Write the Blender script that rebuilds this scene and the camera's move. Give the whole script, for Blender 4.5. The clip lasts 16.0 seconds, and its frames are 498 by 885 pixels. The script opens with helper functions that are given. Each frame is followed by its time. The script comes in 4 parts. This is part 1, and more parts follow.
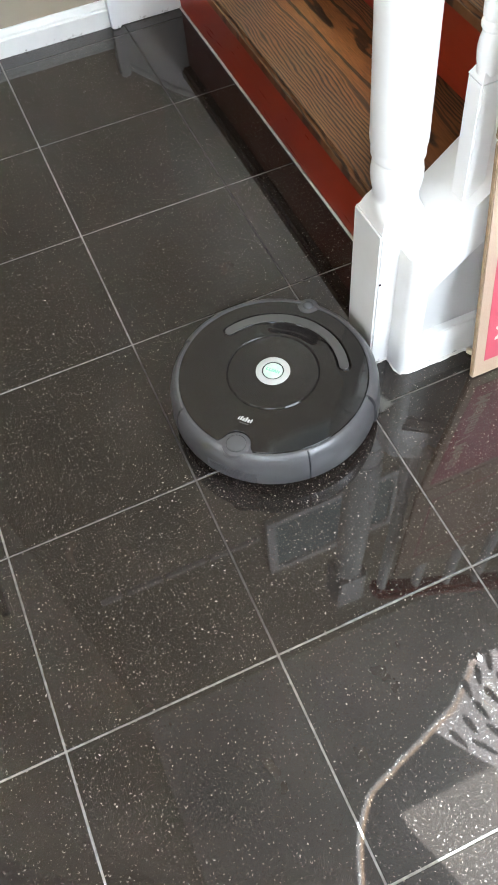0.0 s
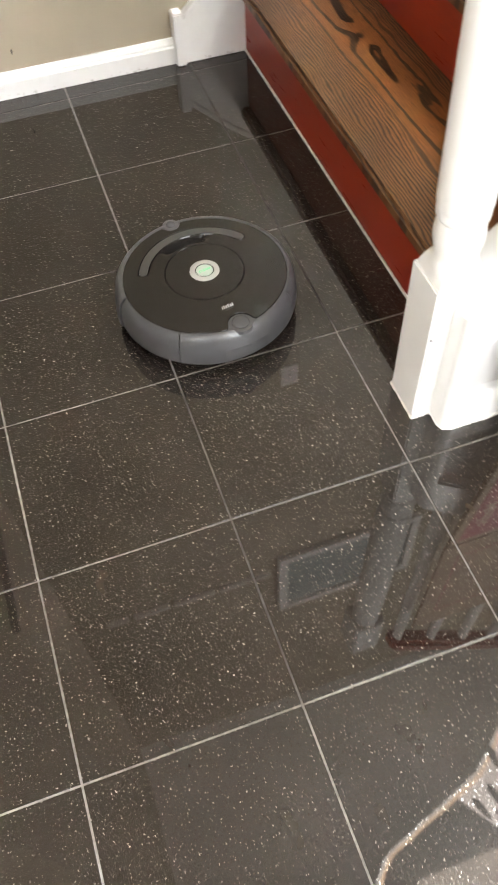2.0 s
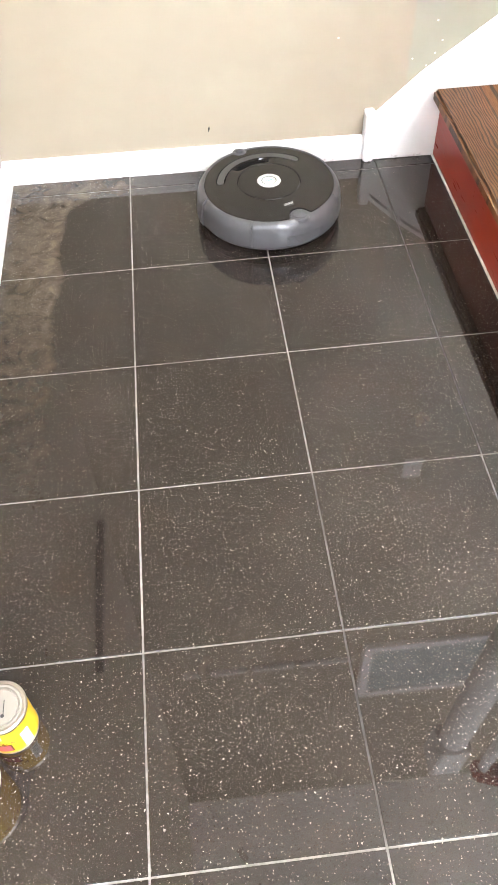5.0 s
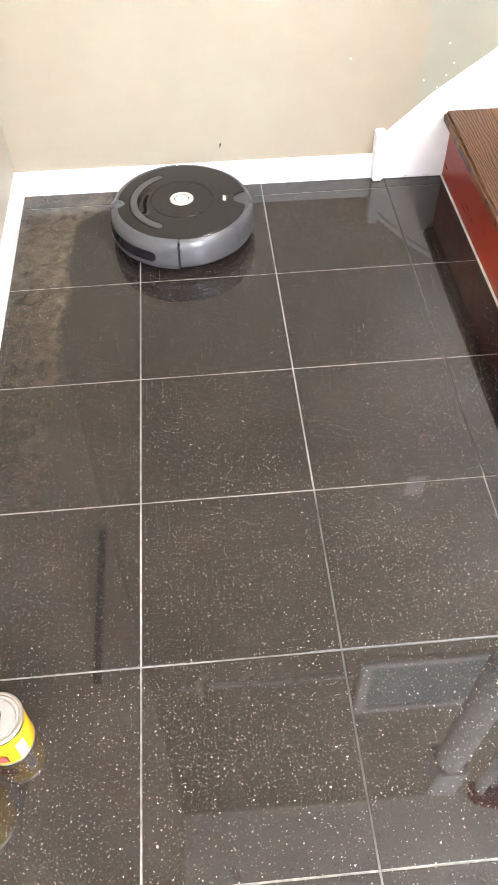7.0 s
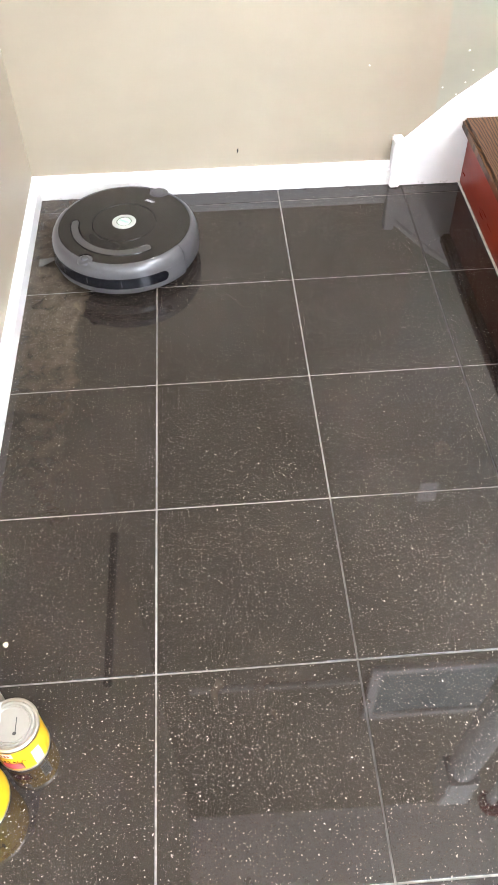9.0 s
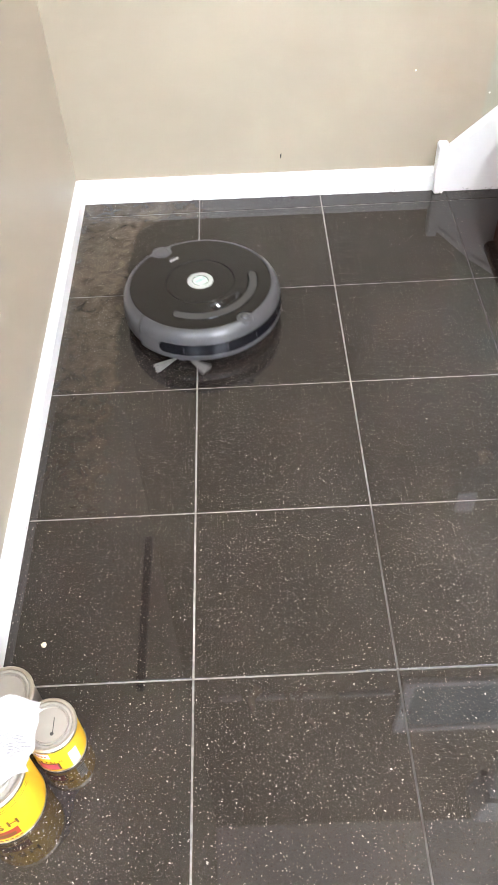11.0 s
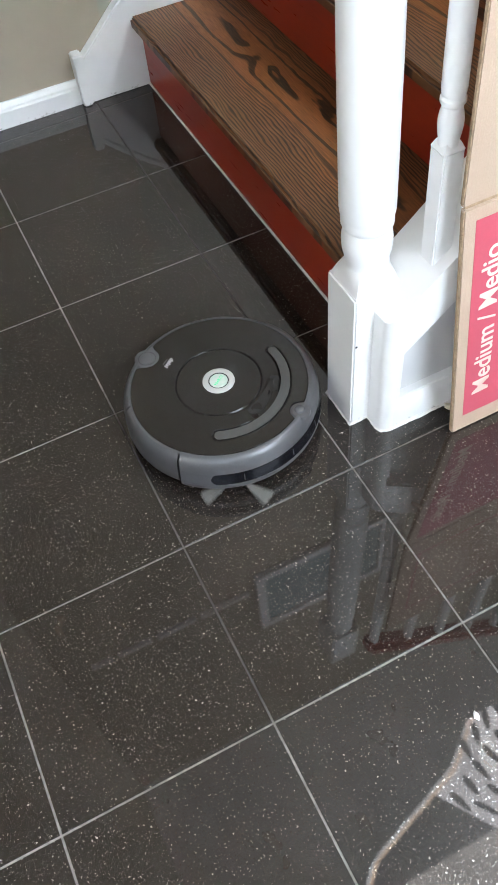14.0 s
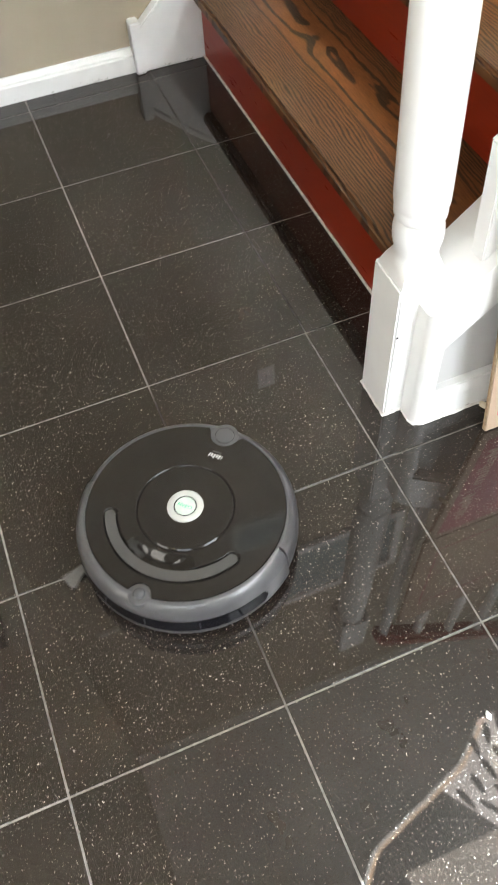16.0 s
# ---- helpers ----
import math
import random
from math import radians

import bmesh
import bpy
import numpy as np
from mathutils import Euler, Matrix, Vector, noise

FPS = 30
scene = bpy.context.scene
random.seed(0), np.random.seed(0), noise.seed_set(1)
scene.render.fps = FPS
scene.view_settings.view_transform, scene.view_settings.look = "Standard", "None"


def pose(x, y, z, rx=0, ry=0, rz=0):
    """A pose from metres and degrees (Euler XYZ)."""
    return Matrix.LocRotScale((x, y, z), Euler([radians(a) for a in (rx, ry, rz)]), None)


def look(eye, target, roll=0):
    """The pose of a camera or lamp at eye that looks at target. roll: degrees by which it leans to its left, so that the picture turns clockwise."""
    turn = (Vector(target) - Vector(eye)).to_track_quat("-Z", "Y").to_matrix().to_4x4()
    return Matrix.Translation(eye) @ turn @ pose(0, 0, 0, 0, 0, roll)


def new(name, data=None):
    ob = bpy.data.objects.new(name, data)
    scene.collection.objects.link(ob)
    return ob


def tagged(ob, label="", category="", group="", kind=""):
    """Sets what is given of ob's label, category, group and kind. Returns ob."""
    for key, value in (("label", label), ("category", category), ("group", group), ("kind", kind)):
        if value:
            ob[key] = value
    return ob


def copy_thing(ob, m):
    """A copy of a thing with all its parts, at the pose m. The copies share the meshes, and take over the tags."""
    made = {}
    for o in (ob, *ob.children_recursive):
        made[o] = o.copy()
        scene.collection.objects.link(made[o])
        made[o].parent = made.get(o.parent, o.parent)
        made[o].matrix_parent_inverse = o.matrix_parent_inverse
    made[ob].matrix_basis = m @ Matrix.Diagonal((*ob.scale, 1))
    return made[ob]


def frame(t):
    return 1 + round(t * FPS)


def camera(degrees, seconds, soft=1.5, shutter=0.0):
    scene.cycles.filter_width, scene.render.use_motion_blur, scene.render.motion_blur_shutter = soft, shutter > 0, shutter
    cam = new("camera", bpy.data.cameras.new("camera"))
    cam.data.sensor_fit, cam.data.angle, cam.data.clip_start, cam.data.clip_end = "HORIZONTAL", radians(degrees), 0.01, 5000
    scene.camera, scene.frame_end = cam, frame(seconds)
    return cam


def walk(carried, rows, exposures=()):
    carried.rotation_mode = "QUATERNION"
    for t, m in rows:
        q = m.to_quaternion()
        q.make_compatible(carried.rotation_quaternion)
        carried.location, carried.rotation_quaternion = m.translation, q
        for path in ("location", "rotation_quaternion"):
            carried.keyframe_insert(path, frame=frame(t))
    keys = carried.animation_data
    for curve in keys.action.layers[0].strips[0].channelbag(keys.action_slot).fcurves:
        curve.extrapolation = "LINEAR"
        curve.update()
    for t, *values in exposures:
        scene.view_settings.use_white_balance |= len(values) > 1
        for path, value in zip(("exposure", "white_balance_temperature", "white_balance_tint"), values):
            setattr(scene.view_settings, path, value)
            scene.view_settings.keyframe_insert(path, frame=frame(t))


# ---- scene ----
cam = camera(34.3, 16.0, shutter=0.5)
PATH = [
    (0, (0.194, -0.637, 1.086), (0.525, 0.393, -0.596), -7.0),
    (0.5, (0.189, -0.634, 1.091), (0.547, 0.411, -0.577), -6.4),
    (1, (0.191, -0.631, 1.093), (0.538, 0.433, -0.565), -6.4),
    (1.5, (0.174, -0.622, 1.097), (0.524, 0.452, -0.553), -4.7),
    (2, (0.162, -0.608, 1.098), (0.486, 0.491, -0.541), -3.4),
    (2.5, (0.144, -0.564, 1.112), (0.368, 0.582, -0.512), -2.2),
    (3, (0.144, -0.558, 1.118), (0.277, 0.624, -0.489), -4.2),
    (3.5, (0.139, -0.558, 1.118), (0.26, 0.65, -0.471), -4.0),
    (4, (0.136, -0.555, 1.12), (0.241, 0.687, -0.445), -4.0),
    (4.5, (0.13, -0.545, 1.128), (0.231, 0.712, -0.424), -3.1),
    (7, (0.133, -0.537, 1.144), (0.223, 0.749, -0.385), -1.3),
    (7.5, (0.122, -0.536, 1.143), (0.211, 0.759, -0.379), -1.1),
    (8, (0.109, -0.533, 1.148), (0.205, 0.758, -0.377), -0.6),
    (8.5, (0.111, -0.533, 1.145), (0.201, 0.76, -0.378), -0.8),
    (9, (0.12, -0.528, 1.148), (0.189, 0.764, -0.377), -1.4),
    (9.5, (0.11, -0.528, 1.14), (0.174, 0.771, -0.38), -0.8),
    (10, (0.105, -0.525, 1.137), (0.121, 0.781, -0.378), -1.9),
    (12.5, (0.11, -0.533, 1.136), (0.097, 0.781, -0.372), -3.5),
    (13, (0.163, -0.586, 1.113), (0.317, 0.701, -0.41), -8.6),
    (13.5, (0.2, -0.625, 1.105), (0.571, 0.56, -0.462), -7.2),
    (14, (0.201, -0.625, 1.105), (0.615, 0.48, -0.51), -7.3),
    (14.5, (0.207, -0.624, 1.107), (0.61, 0.487, -0.506), -7.4),
    (15, (0.197, -0.625, 1.11), (0.597, 0.486, -0.503), -6.0),
    (15.5, (0.184, -0.625, 1.102), (0.582, 0.496, -0.506), -5.6),
    (16, (0.18, -0.616, 1.105), (0.54, 0.474, -0.533), -4.6),
]
# the picture brightens over the dark floor and darkens at the sunny side
EXPOSURES = [
    (0.0, 2.39, 6100, 8), (0.6, 2.09, 6300, 6), (1.0, 2.14, 6350, 6), (1.8, 2.39, 6850, 10), (2.5, 3.18, 7100, 15), (3.0, 3.43, 7100, 16), (3.5, 3.48, 7000, 15), (4.5, 3.48, 6550, 15), (7.0, 3.48, 6400, 14),
    (9.0, 3.33, 6300, 14), (12.6, 3.18, 6250, 14), (13.1, 3.38, 6050, 14), (13.5, 3.22, 6000, 12), (14.0, 2.19, 5900, 8), (14.8, 1.89, 6000, 8), (15.5, 2.24, 6450, 8), (16.0, 2.39, 6600, 8),
]
walk(cam, [(t, look(eye, target, roll)) for t, eye, target, roll in PATH], EXPOSURES)

# ---------------------------------------------------------------- light
world = bpy.data.worlds.new("daylight")
scene.world = world
world.use_nodes = True
wn = world.node_tree.nodes
sky = wn.new("ShaderNodeTexSky")
sky.sky_type = "NISHITA"
sky.sun_disc = False
sky.sun_elevation = radians(55)
sky.sun_rotation = radians(166)
world.node_tree.links.new(sky.outputs[0], wn["Background"].inputs[0])
wn["Background"].inputs[1].default_value = 0.05


def lamp(name, kind, energy, m, colour=(1, 1, 1), size=None, angle=None):
    data = bpy.data.lights.new(name, kind)
    data.energy, data.color = energy, colour
    if size:
        data.shape, data.size, data.size_y = "RECTANGLE", size[0], size[1]
    if angle is not None:
        data.angle = angle
    ob = new(name, data)
    ob.matrix_world = m
    return ob


# sun through the oval glass of the entrance door
lamp("sun", "SUN", 20.0, look((1.0, -1.7, 1.95), (0.56, -0.36, 0.0)), (0.94, 0.97, 1.0), angle=radians(0.1))
# sky light in door glass; fill added at two unseen windows and next room
lamp("door_daylight", "AREA", 9.5, look((1.0, -1.64, 1.2), (0.4, 0.1, 0.0)), (0.9, 0.95, 1.0), (0.9, 1.4))
lamp("left_fill_added", "AREA", 3.0, look((-0.62, -1.64, 1.35), (0.75, 0.4, 0.2)), (0.9, 0.95, 1.0), (0.9, 1.1))
# added high fill that brightens the upper walls and ceiling
lamp("high_fill_added", "AREA", 34.0, look((2.8, -1.64, 4.2), (-0.29, 1.0, 4.4)), (0.93, 0.96, 1.0), (1.0, 1.0))
# warm fill added from the left, no source known there
lamp("room_fill_added", "AREA", 6.0, look((-2.3, -1.0, 1.4), (0.75, 0.25, 0.3)), (1.0, 0.95, 0.88), (1.0, 1.6))

# ---------------------------------------------------------------- materials


class Nodes:
    """A short way to write node materials."""

    def __init__(self, name):
        self.mat = bpy.data.materials.new(name)
        self.mat.use_nodes = True
        self.tree = self.mat.node_tree
        self.bsdf = self.tree.nodes["Principled BSDF"]

    def add(self, kind, **sets):
        n = self.tree.nodes.new(kind)
        for k, v in sets.items():
            setattr(n, k, v)
        return n

    def link(self, a, b):
        self.tree.links.new(a, b)

    def put(self, socket, value):
        if isinstance(value, bpy.types.NodeSocket):
            self.link(value, socket)
        else:
            socket.default_value = value

    def coords(self, kind="Object", scale=(1, 1, 1), rot=(0, 0, 0)):
        m = self.add("ShaderNodeMapping")
        m.inputs["Scale"].default_value = scale
        m.inputs["Rotation"].default_value = rot
        if kind == "World":
            self.link(self.add("ShaderNodeNewGeometry").outputs["Position"], m.inputs["Vector"])
        else:
            self.link(self.add("ShaderNodeTexCoord").outputs[kind], m.inputs["Vector"])
        return m.outputs[0]

    def noise(self, vec, scale, detail=4, rough=0.55, distortion=0.0):
        n = self.add("ShaderNodeTexNoise")
        self.link(vec, n.inputs["Vector"])
        n.inputs["Scale"].default_value, n.inputs["Detail"].default_value = scale, detail
        n.inputs["Roughness"].default_value, n.inputs["Distortion"].default_value = rough, distortion
        return n.outputs["Fac"]

    def math(self, op, a, b=0.0, clamp=False):
        n = self.add("ShaderNodeMath", operation=op, use_clamp=clamp)
        self.put(n.inputs[0], a), self.put(n.inputs[1], b)
        return n.outputs[0]

    def range(self, x, a, b, c=0.0, d=1.0, smooth=False):
        n = self.add("ShaderNodeMapRange", interpolation_type="SMOOTHSTEP" if smooth else "LINEAR")
        for i, v in enumerate((x, a, b, c, d)):
            self.put(n.inputs[i], v)
        return n.outputs[0]

    def mix(self, fac, a, b):
        n = self.add("ShaderNodeMix", data_type="RGBA")
        self.put(n.inputs["Factor"], fac)
        self.put(n.inputs[6], a if isinstance(a, bpy.types.NodeSocket) else (*a, 1))
        self.put(n.inputs[7], b if isinstance(b, bpy.types.NodeSocket) else (*b, 1))
        return n.outputs[2]

    def ramp(self, x, stops):
        n = self.add("ShaderNodeValToRGB")
        self.link(x, n.inputs[0])
        el = n.color_ramp.elements
        while len(el) < len(stops):
            el.new(0.5)
        for e, (p, c) in zip(el, stops):
            e.position, e.color = p, (*c, 1)
        return n.outputs[0]

    def bump(self, height, strength=0.2, distance=0.001):
        n = self.add("ShaderNodeBump")
        n.inputs["Strength"].default_value, n.inputs["Distance"].default_value = strength, distance
        self.link(height, n.inputs["Height"])
        self.link(n.outputs[0], self.bsdf.inputs["Normal"])

    def done(self, colour, rough=0.5, metal=0.0, spec=0.5, **more):
        b = self.bsdf.inputs
        self.put(b["Base Color"], colour if isinstance(colour, bpy.types.NodeSocket) else (*colour, 1))
        self.put(b["Roughness"], rough), self.put(b["Metallic"], metal), self.put(b["Specular IOR Level"], spec)
        for k, v in more.items():
            self.put(b[k.replace("_", " ")], v)
        return self.mat


def plain(name, colour, rough=0.5, metal=0.0, var=0.12, scale=40, bump=0.0, **more):
    """A surface of one colour with slight mottling and uneven gloss."""
    n = Nodes(name)
    v = n.coords()
    big, fine = n.noise(v, scale * 0.2, 3), n.noise(v, scale, 5)
    both = n.math("ADD", n.math("MULTIPLY", big, 0.6), n.math("MULTIPLY", fine, 0.4))
    lo, hi = [c * (1 - var) for c in colour], [min(1, c * (1 + var)) for c in colour]
    if bump:
        n.bump(fine, bump, 0.001)
    return n.done(n.mix(n.range(both, 0.3, 0.7), lo, hi), n.range(big, 0.3, 0.7, rough * 0.9, min(1, rough * 1.1)), metal, **more)


def tile_material():
    n = Nodes("polished_black_granite")
    v = n.coords("World")
    rnd = n.add("ShaderNodeObjectInfo").outputs["Random"]
    flecks = None
    warp = n.add("ShaderNodeTexNoise")
    n.link(v, warp.inputs["Vector"])
    warp.inputs["Scale"].default_value = 330
    bent = n.add("ShaderNodeVectorMath", operation="MULTIPLY_ADD")
    n.link(warp.outputs["Color"], bent.inputs[0])
    bent.inputs[1].default_value = (0.0055, 0.0055, 0)
    n.link(v, bent.inputs[2])
    for scale, keep, size, gain in ((60, 0.71, 0.067, 0.88), (105, 0.66, 0.103, 0.72), (190, 0.62, 0.168, 0.52), (420, 0.56, 0.30, 0.12)):
        vv = n.add("ShaderNodeVectorMath", operation="ADD")
        n.link(bent.outputs[0], vv.inputs[0])
        n.link(rnd, vv.inputs[1])
        vor = n.add("ShaderNodeTexVoronoi", voronoi_dimensions="2D")
        n.link(vv.outputs[0], vor.inputs["Vector"])
        vor.inputs["Scale"].default_value = scale
        sep = n.add("ShaderNodeSeparateColor")
        n.link(vor.outputs["Color"], sep.inputs[0])
        on = n.math("GREATER_THAN", sep.outputs[0], keep)
        rad = n.range(sep.outputs[2], 0, 1, size * 0.45, size * 1.15)
        spot = n.range(vor.outputs["Distance"], rad, n.math("MULTIPLY", rad, 0.6))
        one = n.math("MULTIPLY", n.math("MULTIPLY", on, spot), n.range(sep.outputs[1], 0, 1, 0.15 * gain, gain))
        flecks = one if flecks is None else n.math("MAXIMUM", flecks, one)
    cloud = n.noise(v, 9, 4)
    patch = n.range(n.noise(v, 3.0, 3), 0.35, 0.65, 0.6, 1.0)
    base = n.mix(n.range(cloud, 0.3, 0.7), (0.0130, 0.0095, 0.0078), (0.0220, 0.0163, 0.0134))
    colour = n.mix(n.math("MULTIPLY", flecks, patch), base, (0.56, 0.52, 0.46))
    # dried mop dust in the corner by the wall: curved streaks inside an uneven band
    sep = n.add("ShaderNodeSeparateXYZ")
    n.link(v, sep.inputs[0])
    wob = n.math("MULTIPLY", n.math("SUBTRACT", n.noise(v, 9, 3), 0.5), 0.055)
    px = n.math("MAXIMUM", n.math("SUBTRACT", -0.075, sep.outputs[0]), 0.0)
    py = n.math("MAXIMUM", n.math("SUBTRACT", sep.outputs[1], 1.115), 0.0)
    out = n.math("ADD", n.math("SQRT", n.math("ADD", n.math("MULTIPLY", px, px), n.math("MULTIPLY", py, py))), wob)
    zone = n.math("MULTIPLY", n.range(out, 0.074, 0.102, 0, 1, True), n.range(out, 0.10, 0.20, 1.0, 0.6))
    zone = n.math("MULTIPLY", zone, n.math("MULTIPLY", n.range(sep.outputs[1], 0.5, 1.0, 0.32, 1.0, True), n.range(sep.outputs[1], 0.2, 0.6, 0.0, 1.0)))
    zone = n.math("MULTIPLY", zone, n.range(sep.outputs[0], 0.10, -0.12, 0, 1, True))
    # short arcs left by the sweeping brush
    arcs = n.add("ShaderNodeTexVoronoi", voronoi_dimensions="2D")
    sway = n.add("ShaderNodeVectorMath", operation="MULTIPLY_ADD")
    swirl = n.add("ShaderNodeTexNoise")
    n.link(v, swirl.inputs["Vector"])
    swirl.inputs["Scale"].default_value, swirl.inputs["Detail"].default_value = 16, 3
    n.link(swirl.outputs["Color"], sway.inputs[0])
    sway.inputs[1].default_value = (0.05, 0.05, 0)
    n.link(v, sway.inputs[2])
    n.link(sway.outputs[0], arcs.inputs["Vector"])
    arcs.inputs["Scale"].default_value = 9
    stroke = n.range(n.math("SINE", n.math("MULTIPLY", arcs.outputs["Distance"], 95.0)), -1, 1, 0.80, 1.0)
    streak = n.math("MULTIPLY", stroke, n.range(n.noise(v, 28, 5, 0.65, 0.8), 0.34, 0.66, 0.18, 1.0))
    dust = n.math("MULTIPLY", n.math("MULTIPLY", zone, streak), 0.36)
    # a few dried drips on the open floor
    drip = n.math("MULTIPLY", n.range(n.noise(n.coords("World", (1, 0.5, 1)), 16, 3), 0.66, 0.78), 0.06)
    dust = n.math("ADD", dust, drip, True)
    colour = n.mix(dust, colour, (0.30, 0.235, 0.165))
    rough = n.math("ADD", n.range(n.noise(v, 25, 4), 0.3, 0.7, 0.018, 0.04), n.math("MULTIPLY", dust, 0.5))
    n.bump(n.noise(v, 7, 2), 0.04, 0.0008)
    return n.done(colour, rough, spec=0.52, IOR=1.55)


def grout_material():
    """Pale grout; two joints were left thin and dark."""
    n = Nodes("pale_grout")
    v = n.coords("World")
    sep = n.add("ShaderNodeSeparateXYZ")
    n.link(v, sep.inputs[0])
    x, y = sep.outputs[0], sep.outputs[1]

    def near(value, at, by):
        return n.math("LESS_THAN", n.math("ABSOLUTE", n.math("SUBTRACT", value, at)), by)

    one = n.math("MULTIPLY", near(x, 0.614, 0.006), n.range(y, 0.30, 0.34))
    two = n.math("MULTIPLY", near(x, 0.305, 0.003), n.math("MULTIPLY", n.range(y, 0.33, 0.27), n.range(y, -0.34, -0.26)))
    three = n.math("MULTIPLY", near(y, 0.0, 0.003), n.math("MULTIPLY", n.range(x, -0.1, 0.2), 0.6))
    dark = n.math("MULTIPLY", n.math("MAXIMUM", n.math("MAXIMUM", one, two), three), n.range(n.noise(v, 30, 3), 0.3, 0.7, 0.75, 1.0))
    dirt = n.math("ADD", n.range(n.noise(v, 70, 4), 0.35, 0.7, 0.0, 0.6), n.range(n.noise(v, 2.3, 2), 0.35, 0.62, 0.0, 0.55), True)
    c = n.mix(dirt, (0.29, 0.275, 0.25), (0.115, 0.108, 0.098))
    c = n.mix(dark, c, (0.035, 0.03, 0.026))
    n.bump(n.noise(v, 300, 3), 0.3, 0.001)
    return n.done(c, 0.85)


def wood_material():
    """Dark-stained pine with wide cathedral grain; y runs along the board."""
    n = Nodes("stained_pine")
    v = n.coords("Object")
    sep = n.add("ShaderNodeSeparateXYZ")
    n.link(v, sep.inputs[0])
    rnd = n.add("ShaderNodeObjectInfo").outputs["Random"]
    y = n.math("ADD", sep.outputs[1], n.math("MULTIPLY", rnd, 3.0))
    comb = n.add("ShaderNodeCombineXYZ")
    n.link(n.math("MULTIPLY", sep.outputs[0], 9.0), comb.inputs[0])
    n.link(n.math("MULTIPLY", y, 2.4), comb.inputs[1])
    wav = n.math("SUBTRACT", n.noise(comb.outputs[0], 1.6, 3, 0.5), 0.5)
    # rings cut on a slant: long flames along the board that close round one knot
    heart = n.math("ADD", 0.128, n.math("MULTIPLY", n.math("SINE", n.math("MULTIPLY", y, 2.6)), 0.018))
    dx = n.math("ADD", n.math("SUBTRACT", sep.outputs[0], heart), n.math("MULTIPLY", wav, 0.055))
    along = n.math("ADD", n.math("SUBTRACT", sep.outputs[1], 0.03), n.math("MULTIPLY", n.math("SUBTRACT", rnd, 0.5), 0.5))
    dy = n.math("MULTIPLY", along, 0.07)
    ridge = n.math("SQRT", n.math("ADD", n.math("MULTIPLY", dx, dx), n.math("MULTIPLY", dy, dy)))
    knot = n.math("SQRT", n.math("ADD", n.math("POWER", n.math("ADD", dx, 0.006), 2.0), n.math("MULTIPLY", n.math("POWER", n.math("SUBTRACT", along, 0.03), 2.0), 0.30)))
    pull = n.math("MULTIPLY", n.range(knot, 0.045, 0.0, 0.0, 1.0, True), 0.016)
    g = n.math("ADD", n.math("ADD", n.math("POWER", ridge, 1.15), pull), n.math("MULTIPLY", wav, 0.008))
    rings = n.math("SINE", n.math("MULTIPLY", g, 1150.0))
    broad = n.math("SINE", n.math("ADD", n.math("MULTIPLY", g, 360.0), n.math("MULTIPLY", wav, 2.0)))
    fib = n.add("ShaderNodeCombineXYZ")
    n.link(n.math("MULTIPLY", sep.outputs[0], 60.0), fib.inputs[0])
    n.link(n.math("MULTIPLY", y, 2.5), fib.inputs[1])
    fibre = n.noise(fib.outputs[0], 10, 3)
    fine = n.math("MULTIPLY", n.range(rings, 0.0, 0.6), n.range(ridge, 0.045, 0.075, 0.0, 0.86))
    bold = n.math("MULTIPLY", n.range(broad, 0.52, 0.80), n.range(ridge, 0.085, 0.055, 0.0, 0.97))
    line = n.math("MAXIMUM", fine, bold)
    line = n.math("MULTIPLY", line, n.range(fibre, 0.25, 0.6, 0.75, 1.0))
    line = n.math("MAXIMUM", line, n.range(knot, 0.009, 0.004, 0.0, 0.9))
    light = n.mix(n.range(ridge, 0.03, 0.10), (0.25, 0.092, 0.027), (0.185, 0.092, 0.042))
    light = n.mix(n.range(fibre, 0.3, 0.75), light, (0.105, 0.046, 0.019))
    colour = n.mix(line, light, (0.020, 0.012, 0.009))
    worn = n.range(n.noise(v, 30, 4), 0.62, 0.75)
    colour = n.mix(n.math("MULTIPLY", worn, 0.25), colour, (0.20, 0.12, 0.062))
    n.bump(n.math("SUBTRACT", fibre, line), 0.18, 0.0006)
    return n.done(colour, n.range(fibre, 0.3, 0.7, 0.28, 0.42), spec=0.2)


def riser_material():
    n = Nodes("red_mahogany_varnish")
    comb = n.coords("Object", (30, 2.2, 30))
    g = n.noise(comb, 3, 4, 0.6)
    colour = n.mix(n.range(g, 0.3, 0.7), (0.25, 0.022, 0.008), (0.30, 0.030, 0.010))
    return n.done(colour, n.range(g, 0.3, 0.7, 0.26, 0.36), spec=0.4)


def paint(name, colour, rough, orange=0.12, old=None):
    n = Nodes(name)
    v = n.coords("World")
    roll, broad = n.noise(v, 260, 3), n.noise(v, 3, 3)
    c = n.mix(n.range(broad, 0.3, 0.7), [x * 0.965 for x in colour], [min(1, x * 1.03) for x in colour])
    if old:
        # an older coat of grey-green left beside the stairs
        sep = n.add("ShaderNodeSeparateXYZ")
        n.link(v, sep.inputs[0])
        edge = n.math("ADD", sep.outputs[0], n.math("MULTIPLY", n.noise(v, 30, 3), 0.012))
        c = n.mix(n.math("MULTIPLY", n.range(edge, 0.685, 0.693), n.range(sep.outputs[2], 0.62, 0.58)), c, old)
    n.bump(roll, orange, 0.0006)
    return n.done(c, n.range(broad, 0.3, 0.7, rough * 0.9, rough * 1.1), spec=0.4)


